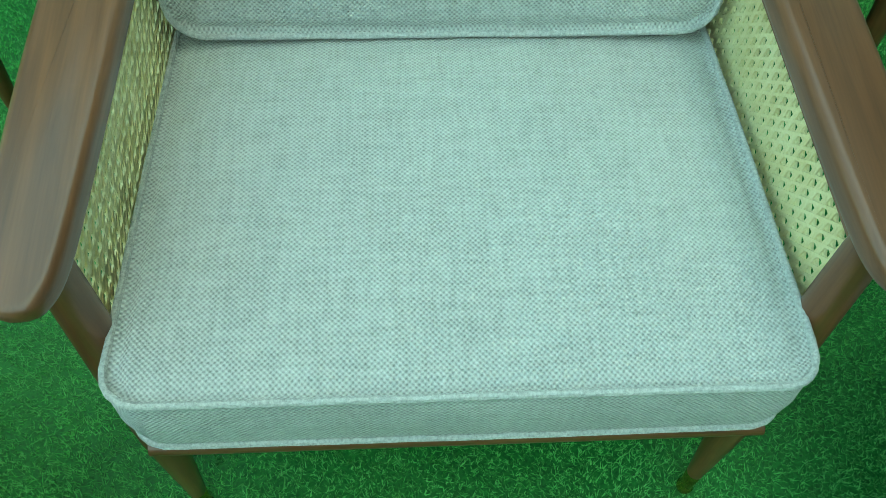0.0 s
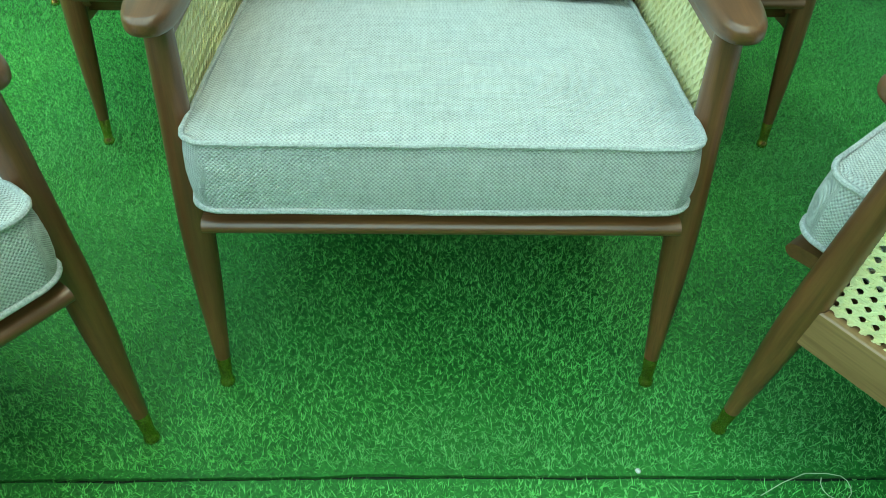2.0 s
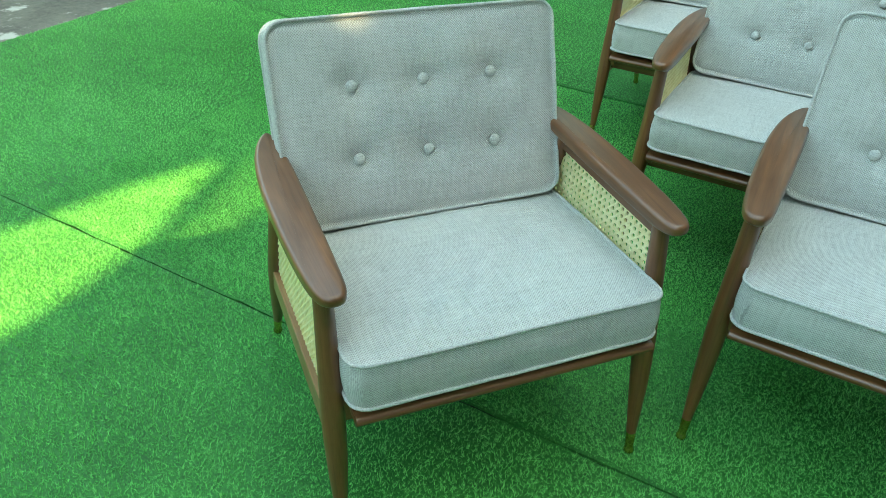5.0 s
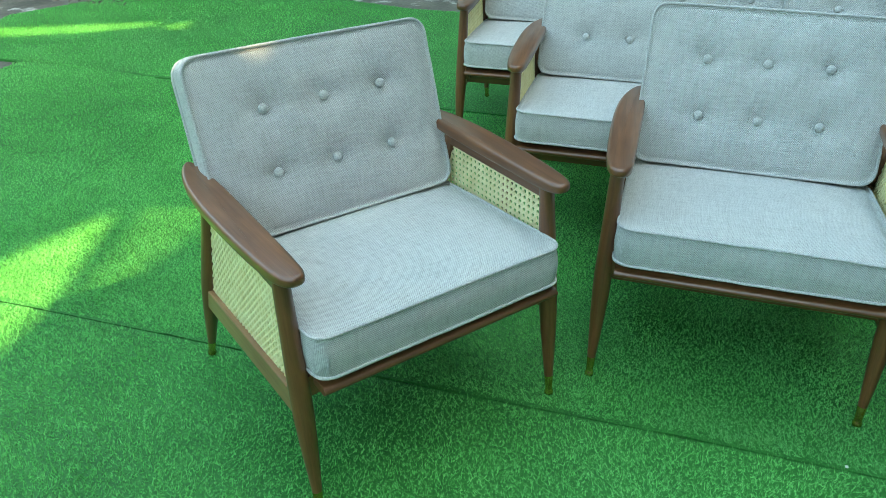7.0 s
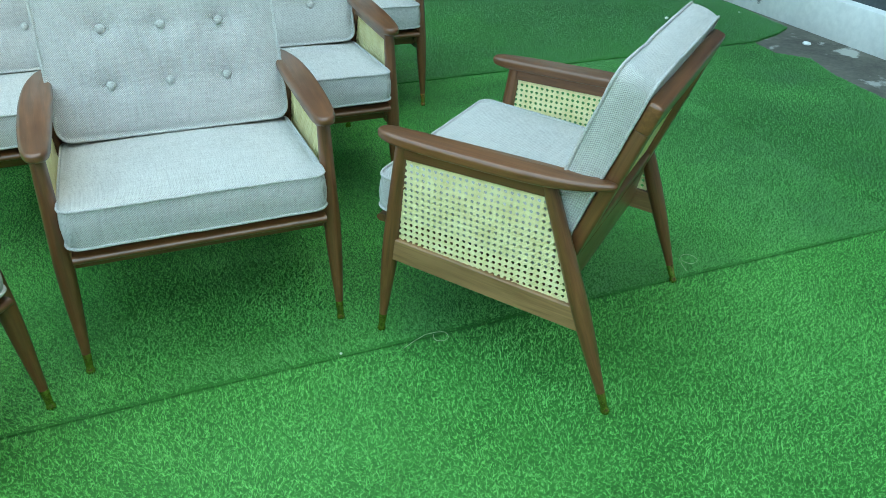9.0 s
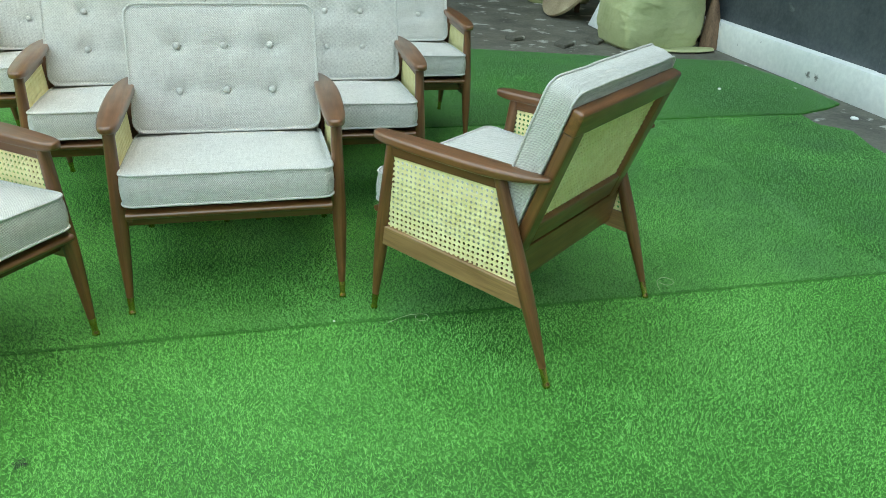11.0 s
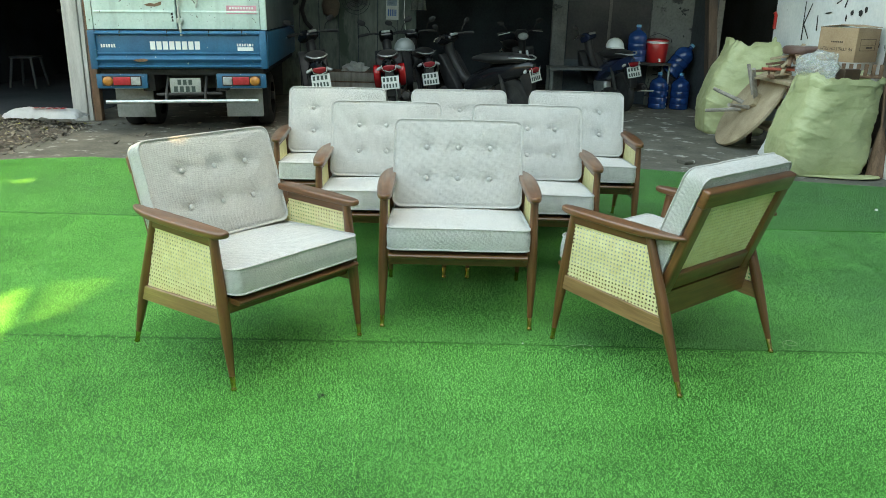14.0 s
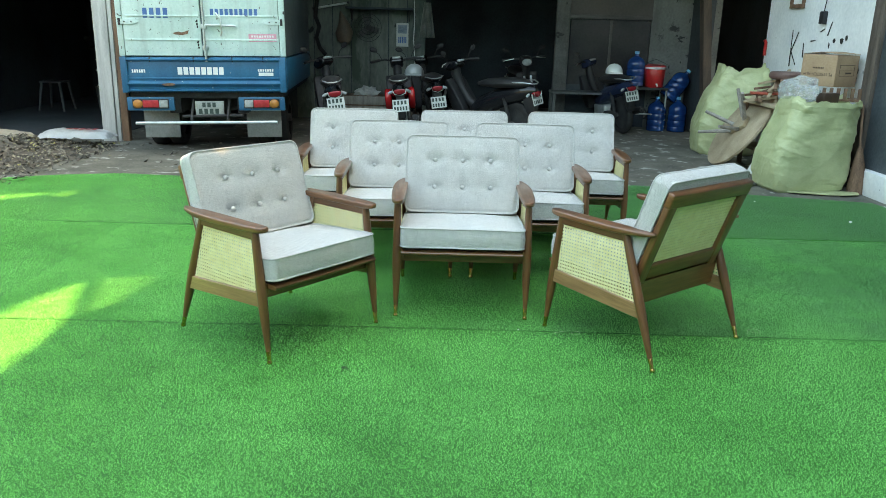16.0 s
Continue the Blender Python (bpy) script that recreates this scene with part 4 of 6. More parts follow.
part("lettering", bars(0.565, 0.72, 0.82, 0.855, 1, -0.022, 0.0), WHITE_INK, gate)
part("rust_patch", slab(bmesh.new(), smooth_loop([(-0.45, 0.735), (-0.35, 0.75), (-0.29, 0.735), (-0.34, 0.715), (-0.42, 0.72)], 1), 0, 0.002, m=Matrix(((1, 0, 0, 0), (0, 0, 1, -0.056), (0, 1, 0, 0), (0, 0, 0, 1)))), BROWN_WOOD, gate, "bare rusty patch in the blue paint")
for x in (-0.55, -0.1, 0.3, 0.62):
    part("gate_hook", tube(bmesh.new(), [(x, -0.03, 1.020), (x, -0.045, 0.998), (x, -0.04, 0.963)], 0.006, 6), CHASSIS, gate)
part("bed_side", boxes(((0.80, 0.06, 0.66), (0.86, 2.8, 1.00)), bevel=0.01), BLUE, truck)
part("bed_side", boxes(((-0.86, 0.06, 0.66), (-0.80, 2.8, 1.00)), bevel=0.01), BLUE, truck)
part("chassis", boxes(((-0.42, 0.10, 0.42), (-0.30, 3.0, 0.60)), ((0.30, 0.10, 0.42), (0.42, 3.0, 0.60)), ((-0.8, 0.05, 0.585), (0.8, 3.0, 0.655)), ((-0.42, 0.55, 0.40), (0.42, 0.68, 0.55))), CHASSIS, truck)
part("axle", tube(bmesh.new(), [(-0.8, 0.75, 0.30), (-0.2, 0.75, 0.30), (-0.12, 0.75, 0.30), (0.12, 0.75, 0.30), (0.2, 0.75, 0.30), (0.8, 0.75, 0.30)], [0.045, 0.045, 0.12, 0.12, 0.045, 0.045], 12), CHASSIS, truck)
for sgn in (-1, 1):
    lamp = part("lamp_panel", boxes(((-0.245, -0.015, 0.455), (0.245, 0.02, 0.598)), bevel=0.008), BLUE, truck)
    lamp.matrix_basis = pose(0.585 * sgn + (-0.005 if sgn > 0 else 0.0), 0, 0)
    part("lamp_frame", boxes(((-0.19, -0.024, 0.478), (0.19, -0.012, 0.577)), bevel=0.01), CHASSIS, lamp)
    cells = [(-0.18, -0.085, AMBER_LENS), (-0.08, 0.085, RED_LENS), (0.09, 0.18, CLEAR_LENS)]
    for a, b, m_ in cells:
        a, b = (a, b) if sgn < 0 else (-b, -a)
        if m_ is AMBER_LENS:
            bm = bmesh.new()
            bmesh.ops.create_uvsphere(bm, u_segments=20, v_segments=10, radius=0.052, matrix=Matrix.Translation(((a + b) / 2, -0.024, 0.5275)) @ Matrix.Diagonal((1, 0.45, 0.9, 1)))
            part("lens", bm, m_, lamp)
        else:
            part("lens", boxes(((a, -0.036, 0.489), (b, -0.020, 0.566)), bevel=0.010, seg=3), m_, lamp)
    x0, x1 = sorted((0.365 * sgn, 0.745 * sgn))
    part("mudflap", boxes(((x0, 0.24, 0.135), (x1, 0.26, 0.44)), bevel=0.008), FLAP, truck, "grey rubber mudflap")
    part("flap_strip", boxes(((x0, 0.225, 0.425), (x1, 0.245, 0.455)), bevel=0.004), STEEL, truck)
    for x in (0.50, 0.70):
        wheel(truck, (x * sgn, 0.75, 0.275), 0.29, 0.165)
for x in (-0.16, 0.22):
    part("bumper_bracket", tube(bmesh.new(), [(x, 0.1, 0.56), (x, -0.04, 0.42), (x, -0.07, 0.345)], 0.014, 8), CHASSIS, truck)
part("plate_bar", tube(bmesh.new(), [(-0.26, -0.02, 0.395), (0.38, -0.02, 0.405)], 0.016, 10), CHASSIS, truck)
part("bumper_bar", tube(bmesh.new(), [(-0.735, -0.09, 0.332), (0.0, -0.085, 0.335), (0.745, -0.09, 0.338)], 0.018, 12), STEEL, truck, "galvanised bumper tube")
pl = part("number_plate", boxes(((-0.125, -0.012, 0.405), (0.175, -0.006, 0.555)), bevel=0.002), surface("dusty_number_plate", (0.22, 0.235, 0.215), (0.34, 0.36, 0.33), 0.5, 10, 80, bump_s=0.05), truck, "white number plate with dark bars")
part("plate_bars", bars(-0.05, 0.11, 0.49, 0.54, 3, -0.0125), INK, pl)["kind"] = "stuff"
part("plate_bars", bars(-0.09, 0.14, 0.42, 0.475, 4, -0.0125), INK, pl)["kind"] = "stuff"


# ---- motorbikes ----
BLACK_GLOSS = mat("black_gloss_plastic", (0.010, 0.011, 0.013), 0.22)[0]
BLACK_MATT = surface("black_matt_plastic", (0.008, 0.008, 0.009), (0.02, 0.02, 0.022), 0.6, 20, 200)
RED_GLOSS = mat("red_gloss_plastic", (0.42, 0.012, 0.016), 0.22)[0]
NAVY_GLOSS = mat("dark_blue_gloss_plastic", (0.015, 0.025, 0.06), 0.22)[0]
VINYL = surface("black_seat_vinyl", (0.012, 0.012, 0.012), (0.026, 0.026, 0.026), 0.45, 30, 200)


def motorbike(label, paint, at, turn, lean=6.0, side=None, plate_z=0.55, steer=0.0, plate=None):
    """A step-through motorbike: plate at its rear at local y = 0, nose along +y; the bars may be turned."""
    mb = thing("motorbike", label, "motorbike", "parked motorbikes")
    mb.matrix_basis = pose(*at, 0, -lean, turn)
    wheel(mb, (0, 0.26, 0.275), 0.275, 0.085, 0, 0.72)
    wheel(mb, (0, 1.48, 0.275), 0.275, 0.075, -steer, 0.74)

    def lump(name, pts, radii, flat, material, label=""):
        bm = tube(bmesh.new(), pts, radii, 16)
        for v in bm.verts:
            v.co.x *= flat
        return part(name, bm, material, mb, label)

    # tail, seat, side panels and leg shield
    lump("tail_body", [(0, -0.07, 0.695), (0, 0.0, 0.69), (0, 0.20, 0.645), (0, 0.48, 0.57), (0, 0.74, 0.47), (0, 0.92, 0.38)], [0.035, 0.075, 0.105, 0.125, 0.12, 0.08], 0.92, paint)
    bm = tube(bmesh.new(), [(0, 0.02, 0.765), (0, 0.10, 0.785), (0, 0.32, 0.780), (0, 0.50, 0.745), (0, 0.66, 0.735), (0, 0.80, 0.70)], [0.05, 0.10, 0.125, 0.12, 0.10, 0.05], 16)
    for v in bm.verts:
        v.co.z = 0.765 + (v.co.z - 0.765) * 0.5
    part("seat", bm, VINYL, mb)
    for s in (-1, 1):
        part("leg_shield", slab(bmesh.new(), smooth_loop([(0.96, 0.30), (1.10, 0.32), (1.22, 0.52), (1.27, 0.74), (1.21, 0.80), (1.08, 0.60), (0.96, 0.42)], 2), 0.05 if s > 0 else -0.16, 0.16 if s > 0 else -0.05, 0.015, 3, YZX), BLACK_MATT, mb)
        if side:
            part("side_panel", slab(bmesh.new(), smooth_loop([(0.24, 0.46), (0.60, 0.36), (0.92, 0.40), (0.80, 0.58), (0.45, 0.68), (0.22, 0.66)], 2), 0.10 if s > 0 else -0.18, 0.18 if s > 0 else -0.10, 0.02, 3, YZX), side, mb, "red side panel")
    lump("spine", [(0, 0.86, 0.42), (0, 1.00, 0.50), (0, 1.12, 0.66), (0, 1.20, 0.84), (0, 1.18, 0.93)], [0.06, 0.055, 0.055, 0.065, 0.05], 0.9, BLACK_MATT)
    part("engine", boxes(((-0.09, 0.60, 0.20), (0.09, 0.96, 0.38)), bevel=0.04, seg=3), STEEL, mb, "dull metal engine block")
    part("chain_case", slab(bmesh.new(), smooth_loop([(0.20, 0.23), (0.62, 0.24), (0.62, 0.31), (0.22, 0.33)], 2), -0.10, -0.065, 0.006, 2, YZX), CHASSIS, mb)
    bm = slab(bmesh.new(), smooth_loop([(-0.06, 0.60), (0.02, 0.64), (0.12, 0.60), (0.05, 0.42), (-0.02, 0.34), (-0.05, 0.36)], 1), -0.05, 0.05, 0.008, 2, YZX)
    part("rear_mudguard", bm, BLACK_MATT, mb)
    bm = slab(bmesh.new(), smooth_loop([(1.20, 0.40), (1.30, 0.56), (1.48, 0.61), (1.68, 0.54), (1.74, 0.42), (1.70, 0.46), (1.48, 0.57), (1.30, 0.50)], 1), -0.05, 0.05, 0.006, 2, YZX)
    part("front_mudguard", bm, paint, mb)
    # steering: cowl, grips, levers and mirrors turn together
    turned = Matrix.Translation((0, 1.18, 0)) @ pose(0, 0, 0, 0, 0, steer) @ Matrix.Translation((0, -1.18, 0))

    def steered(name, bm, material, parent=None):
        bmesh.ops.transform(bm, matrix=turned, verts=bm.verts)
        return part(name, bm, material, parent or mb)
    steered("handlebar_cowl", slab(bmesh.new(), smooth_loop([(1.08, 0.955), (1.12, 1.005), (1.20, 1.02), (1.30, 0.98), (1.34, 0.90), (1.26, 0.86), (1.14, 0.90)], 2), -0.085, 0.085, 0.03, 4, YZX), paint)
    bm = bmesh.new()
    bmesh.ops.create_uvsphere(bm, u_segments=16, v_segments=10, radius=0.07, matrix=Matrix.Translation((0, 1.315, 0.925)) @ pose(0, 0, 0, 12) @ Matrix.Diagonal((1.1, 0.45, 0.75, 1)))
    steered("headlamp", bm, CLEAR_LENS)
    steered("gauge", box(bmesh.new(), (-0.055, 1.085, 0.985), (0.055, 1.13, 1.015), 0.012, 3), CLEAR_LENS)
    for s in (-1, 1):
        part("fork", tube(bmesh.new(), [(0.055 * s, 1.48, 0.275), (0.05 * s, 1.30, 0.72)], 0.018, 8), STEEL, mb)
        part("shock", tube(bmesh.new(), [(0.085 * s, 0.28, 0.28), (0.09 * s, 0.30, 0.36), (0.09 * s, 0.36, 0.60)], [0.016, 0.024, 0.022], 8), CHASSIS, mb)
        steered("handlebar", tube(bmesh.new(), [(0.05 * s, 1.19, 0.96), (0.15 * s, 1.17, 0.985), (0.24 * s, 1.13, 0.98)], 0.012, 8), CHASSIS)
        steered("grip", tube(bmesh.new(), [(0.22 * s, 1.14, 0.982), (0.33 * s, 1.08, 0.97)], 0.018, 8), BLACK_MATT)
        steered("lever", tube(bmesh.new(), [(0.17 * s, 1.19, 0.985), (0.24 * s, 1.19, 0.975), (0.33 * s, 1.13, 0.96)], 0.006, 6), STEEL)
        mir = steered("mirror", tube(bmesh.new(), [(0.19 * s, 1.16, 0.99), (0.22 * s, 1.15, 1.06), (0.27 * s, 1.14, 1.10)], 0.005, 6), CHASSIS)
        bm = bmesh.new()
        bmesh.ops.create_uvsphere(bm, u_segments=14, v_segments=8, radius=0.052, matrix=Matrix.Translation((0.285 * s, 1.14, 1.12)) @ pose(0, 0, 0, 0, -18 * s, 0) @ Matrix.Diagonal((1, 0.25, 0.62, 1)))
        steered("mirror_head", bm, BLACK_MATT, mir)
        bm = bmesh.new()
        bmesh.ops.create_uvsphere(bm, u_segments=12, v_segments=8, radius=0.024, matrix=Matrix.Translation((0.105 * s, -0.015, 0.655)) @ pose(0, 0, 0, 0, 25 * s, 0) @ Matrix.Diagonal((1.4, 0.8, 0.75, 1)))
        part("indicator", bm, CLEAR_LENS, mb)
        part("footpeg", tube(bmesh.new(), [(0.08 * s, 0.50, 0.27), (0.19 * s, 0.50, 0.28)], 0.012, 8), RUBBER, mb)
    lamp = part("tail_lamp", slab(bmesh.new(), smooth_loop([(-0.075, 0.690), (0.075, 0.690), (0.060, 0.640), (0.0, 0.622), (-0.060, 0.640)], 2), 0.0, 0.05, 0.012, 3, Matrix(((1, 0, 0, 0), (0, 0, 1, -0.088), (0, 1, 0, 0), (0, 0, 0, 1)))), TAIL_LENS, mb)
    part("lamp_rim", tube(bmesh.new(), [(-0.08, -0.085, 0.692), (-0.063, -0.09, 0.636), (0.0, -0.092, 0.616), (0.063, -0.09, 0.636), (0.08, -0.085, 0.692)], 0.0035, 6), STEEL, lamp)
    part("grab_rail", tube(bmesh.new(), [(-0.10, 0.22, 0.79), (-0.105, 0.04, 0.80), (-0.06, -0.05, 0.785), (0, -0.075, 0.78), (0.06, -0.05, 0.785), (0.105, 0.04, 0.80), (0.10, 0.22, 0.79)], 0.007, 8), STEEL, mb)
    ex = part("exhaust", tube(bmesh.new(), [(0.12, 0.72, 0.20), (0.15, 0.45, 0.24), (0.155, 0.05, 0.33), (0.155, -0.05, 0.345)], [0.022, 0.045, 0.05, 0.04], 12), BLACK_MATT, mb)
    part("heat_shield", box(bmesh.new(), (0.185, 0.05, 0.30), (0.210, 0.40, 0.36), 0.010, 2), CHASSIS, ex)
    part("exhaust_tip", tube(bmesh.new(), [(0.155, -0.05, 0.345), (0.155, -0.085, 0.352)], 0.020, 12), CHASSIS, ex)
    tilt = pose(0, -0.075, plate_z, -14)
    bm = box(bmesh.new(), (-0.095, -0.004, -0.07), (0.095, 0.0, 0.07))
    bmesh.ops.transform(bm, matrix=tilt, verts=bm.verts)
    np_ = part("number_plate", bm, plate or PLATE, mb, "white number plate with dark bars")
    for z0, z1, n in ((0.012, 0.055, 4), (-0.055, -0.012, 5)):
        bm = bars(-0.08, 0.085, z0, z1, n, -0.0045, 0.42)
        bmesh.ops.transform(bm, matrix=tilt, verts=bm.verts)
        part("plate_bars", bm, INK, np_)["kind"] = "stuff"
    return mb


motorbike("black motorbike with a white plate parked in the garage", BLACK_GLOSS, (-1.25, 5.02, 0), 12, 7, steer=28)
motorbike("black motorbike with red side panels in the garage", BLACK_GLOSS, (-0.58, 5.55, 0), 4, 6, RED_GLOSS, 0.50)
motorbike("black motorbike with a red tail lamp in the garage", BLACK_GLOSS, (-0.15, 6.25, 0), 10, 7, plate_z=0.49, steer=-12)
motorbike("dark motorbike parked crosswise in the dark garage", BLACK_GLOSS, (0.98, 5.85, 0), 48, 8, plate_z=0.60)
mb5 = motorbike("dark blue motorbike beside the red cooler box", NAVY_GLOSS, (2.50, 7.25, 0), 16, 9, plate_z=0.56, steer=20)
# the bay's deep shade is put into matt black paint and a grey plate
motorbike("motorbike standing deep in the garage bay, its shade painted black", BLACK_MATT, (-5.3, 8.6, 0), 18, 8, plate_z=0.40, plate=FLAP)

motorbike("dark motorbike facing outwards deep in the garage", BLACK_MATT, (1.06, 9.75, 0), 186, -6, plate=FLAP)


def helmet(at, shade):
    h = thing("helmet", "pale open-face helmet resting on a motorbike seat", "helmet", at=at)
    bm = bmesh.new()
    bmesh.ops.create_uvsphere(bm, u_segments=20, v_segments=12, radius=0.125, matrix=Matrix.Diagonal((0.95, 1.15, 0.95, 1)))
    bmesh.ops.bisect_plane(bm, geom=bm.verts[:] + bm.edges[:] + bm.faces[:], plane_co=(0, 0, -0.02), plane_no=(0, 0, -1), clear_outer=True)
    bmesh.ops.holes_fill(bm, edges=[e for e in bm.edges if e.is_boundary])
    part("shell", bm, shade, h)
    part("visor", box(bmesh.new(), (-0.09, -0.19, -0.02), (0.09, -0.10, 0.0), 0.008, 2), shade, h)
    return h


WHITE_SHELL = mat("white_shell", (0.66, 0.68, 0.66), 0.3)[0]
helmet((2.26, 7.62, 0.845), WHITE_SHELL)
helmet((-0.50, 6.02, 0.835), mat("grey_shell", (0.17, 0.19, 0.19), 0.35)[0])

# ---- garage clutter ----
BLUE_PLASTIC = surface("blue_bottle_plastic", (0.004, 0.028, 0.12), (0.008, 0.05, 0.19), 0.16, 6, 60, bump_s=0.05)
RED_PLASTIC = surface("red_cooler_plastic", (0.36, 0.012, 0.014), (0.50, 0.022, 0.022), 0.35, 6, 60, bump_s=0.05)


def water_bottle(at, tilt=(0, 0, 0)):
    b = thing("water_bottle", "large blue plastic water bottle on the garage floor", "bottle", "blue water bottles")
    b.matrix_basis = pose(*at, *tilt)
    prof = [(0.0, 0.115), (0.01, 0.132), (0.06, 0.136), (0.075, 0.129), (0.09, 0.136), (0.15, 0.136), (0.165, 0.128), (0.18, 0.136), (0.24, 0.136), (0.255, 0.128), (0.27, 0.136), (0.34, 0.134), (0.39, 0.11), (0.425, 0.06), (0.44, 0.032), (0.475, 0.030)]
    part("body", tube(bmesh.new(), [(0, 0, z) for z, _ in prof], [r for _, r in prof], 20), BLUE_PLASTIC, b)
    part("cap", tube(bmesh.new(), [(0, 0, 0.47), (0, 0, 0.505)], [0.034, 0.032], 14), mat("pale_blue_cap", (0.10, 0.35, 0.55), 0.4)[0], b)
    return b


water_bottle((3.03, 8.02, -0.012))
water_bottle((3.33, 8.00, -0.012))
water_bottle((3.22, 8.12, 0.50), (0, 38, 0)).matrix_basis = pose(3.17, 8.08, 0.47, 0, 36, 0)
rack = thing("bottle_stand", "dark metal stand holding a red cooler and a bottle", "stand", at=(2.84, 8.10, -0.012))
part("top", boxes(((-0.30, -0.18, 0.60), (0.30, 0.18, 0.635)), bevel=0.005), CHASSIS, rack)
for x in (-0.28, 0.28):
    for y in (-0.16, 0.16):
        part("leg", tube(bmesh.new(), [(x, y, 0), (x, y, 0.61)], 0.014, 8), STEEL, rack)
part("brace", tube(bmesh.new(), [(-0.28, -0.16, 0.25), (0.28, -0.16, 0.25)], 0.010, 8), STEEL, rack)
water_bottle((2.68, 8.10, 0.624))
cool = thing("cooler", "round red insulated cooler with a white band", "cooler", at=(2.955, 8.06, 0.624))
part("tub", tube(bmesh.new(), [(0, 0, 0), (0, 0, 0.01), (0, 0, 0.26), (0, 0, 0.27)], [0.125, 0.132, 0.150, 0.145], 24), RED_PLASTIC, cool)
part("band", tube(bmesh.new(), [(0, 0, 0.262), (0, 0, 0.292)], [0.154, 0.154], 24), WHITE_SHELL, cool)
part("lid", tube(bmesh.new(), [(0, 0, 0.292), (0, 0, 0.31), (0, 0, 0.325)], [0.156, 0.152, 0.11], 24), RED_PLASTIC, cool)
part("handle", tube(bmesh.new(), [(-0.155, 0, 0.25), (-0.17, 0, 0.33), (0, 0, 0.40), (0.17, 0, 0.33), (0.155, 0, 0.25)], 0.004, 8), CHASSIS, cool)
part("tap", tube(bmesh.new(), [(0, -0.13, 0.05), (0, -0.18, 0.05), (0, -0.185, 0.02)], 0.014, 8), WHITE_SHELL, cool)

bench = thing("metal_bench", "low pale metal workbench in the shadow by the wall", "bench", at=(1.98, 8.0, -0.012))
DULL = surface("dull_grey_metal", (0.05, 0.055, 0.055), (0.11, 0.115, 0.11), 0.6)
part("top", boxes(((-0.55, -0.22, 0.52), (0.45, 0.22, 0.55)), bevel=0.004), DULL, bench)
for x in (-0.52, 0.42):
    for y in (-0.19, 0.19):
        part("leg", boxes(((x - 0.02, y - 0.02, 0), (x + 0.02, y + 0.02, 0.52))), DULL, bench)
part("shelf", boxes(((-0.52, -0.2, 0.18), (0.42, 0.2, 0.20))), DULL, bench)
crate = thing("wooden_crate", "long low wooden crate on the garage floor", "crate", at=(-1.15, 7.95, -0.012))
for z in (0.02, 0.16, 0.30):
    part("slat", boxes(((-0.6, -0.25, z), (0.6, -0.225, z + 0.12)), bevel=0.004), OLD_WOOD, crate)
part("crate_box", boxes(((-0.6, -0.224, 0), (0.6, 0.25, 0.42)), bevel=0.004), BROWN_WOOD, crate)
# things hung on the boarded wall
fan = thing("wall_fan", "round wire-caged fan hung on the board wall", "fan", at=(-1.30, 8.36, 1.36))
bm = bmesh.new()
for r in (0.05, 0.10, 0.15, 0.20):
    tube(bm, [(r * math.cos(a * math.pi / 12), -0.02 - 0.04 * (1 - r / 0.2), r * math.sin(a * math.pi / 12)) for a in range(24)], 0.0035, 5, closed=True)
for a in range(16):
    t = a * math.pi / 8
    tube(bm, [(0.03 * math.cos(t), -0.06, 0.03 * math.sin(t)), (0.20 * math.cos(t), -0.02, 0.20 * math.sin(t))], 0.002, 4)
part("cage", bm, CHASSIS, fan)
for k in range(3):
    bm = box(bmesh.new(), (0.02, -0.012, -0.045), (0.17, -0.006, 0.045), 0.003, 1)
    bmesh.ops.transform(bm, matrix=pose(0, 0, 0, 0, 120 * k + 15, 0) @ pose(0, 0, 0, 20), verts=bm.verts)
    part("fan_blade", bm, DULL, fan)
bm = bmesh.new()
bmesh.ops.create_cone(bm, segments=18, radius1=0.05, radius2=0.035, depth=0.09, cap_ends=True, matrix=Matrix.Translation((0, 0.02, 0)) @ pose(0, 0, 0, 90))
part("motor_hub", bm, CHASSIS, fan)
bag = thing("hanging_bag", "brown plastic bag hanging on the board wall", "bag", at=(-1.66, 8.34, 1.12))
bm = tube(bmesh.new(), [(0, 0, 0.0), (0.01, 0, 0.04), (0, 0, 0.16), (-0.01, 0.01, 0.28), (-0.03, 0.03, 0.38), (-0.05, 0.05, 0.46)], [0.05, 0.11, 0.13, 0.09, 0.04, 0.012], 16)
for v in bm.verts:
    v.co.y *= 0.6
    v.co += Vector((noise.noise(v.co * 9), 0.4 * noise.noise(v.co * 11 + Vector((5, 5, 5))), 0)) * 0.02
part("sack", bm, surface("brown_film", (0.07, 0.05, 0.034), (0.14, 0.10, 0.068), 0.5), bag)
hose = thing("black_hose", "black rubber hose hanging on the board wall", "hose", at=(-2.02, 8.33, 0))
part("hose", tube(bmesh.new(), smooth_loop([(-0.03, 0.03, 2.1), (-0.03, 0, 1.75), (-0.06, 0, 1.50), (0.0, -0.02, 1.36), (-0.05, 0, 1.2), (0.0, 0, 1.05), (0.09, 0.0, 0.95)], 0), [0.03] * 7, 10), RUBBER, hose)
note = thing("wall_calendar", "paper calendar hung on the board wall", "calendar", at=(-0.79, 8.405, 1.10))
part("sheet", boxes(((-0.09, -0.006, 0), (0.09, 0, 0.34))), PLATE, note)
part("print_bars", bars(-0.06, 0.07, 0.05, 0.14, 5, -0.0065), BLUE_INK, note)
part("picture_block", boxes(((-0.07, -0.0085, 0.19), (0.07, -0.0062, 0.31))), surface("blue_grey_print", (0.10, 0.15, 0.2), (0.3, 0.36, 0.4), 0.5), note)
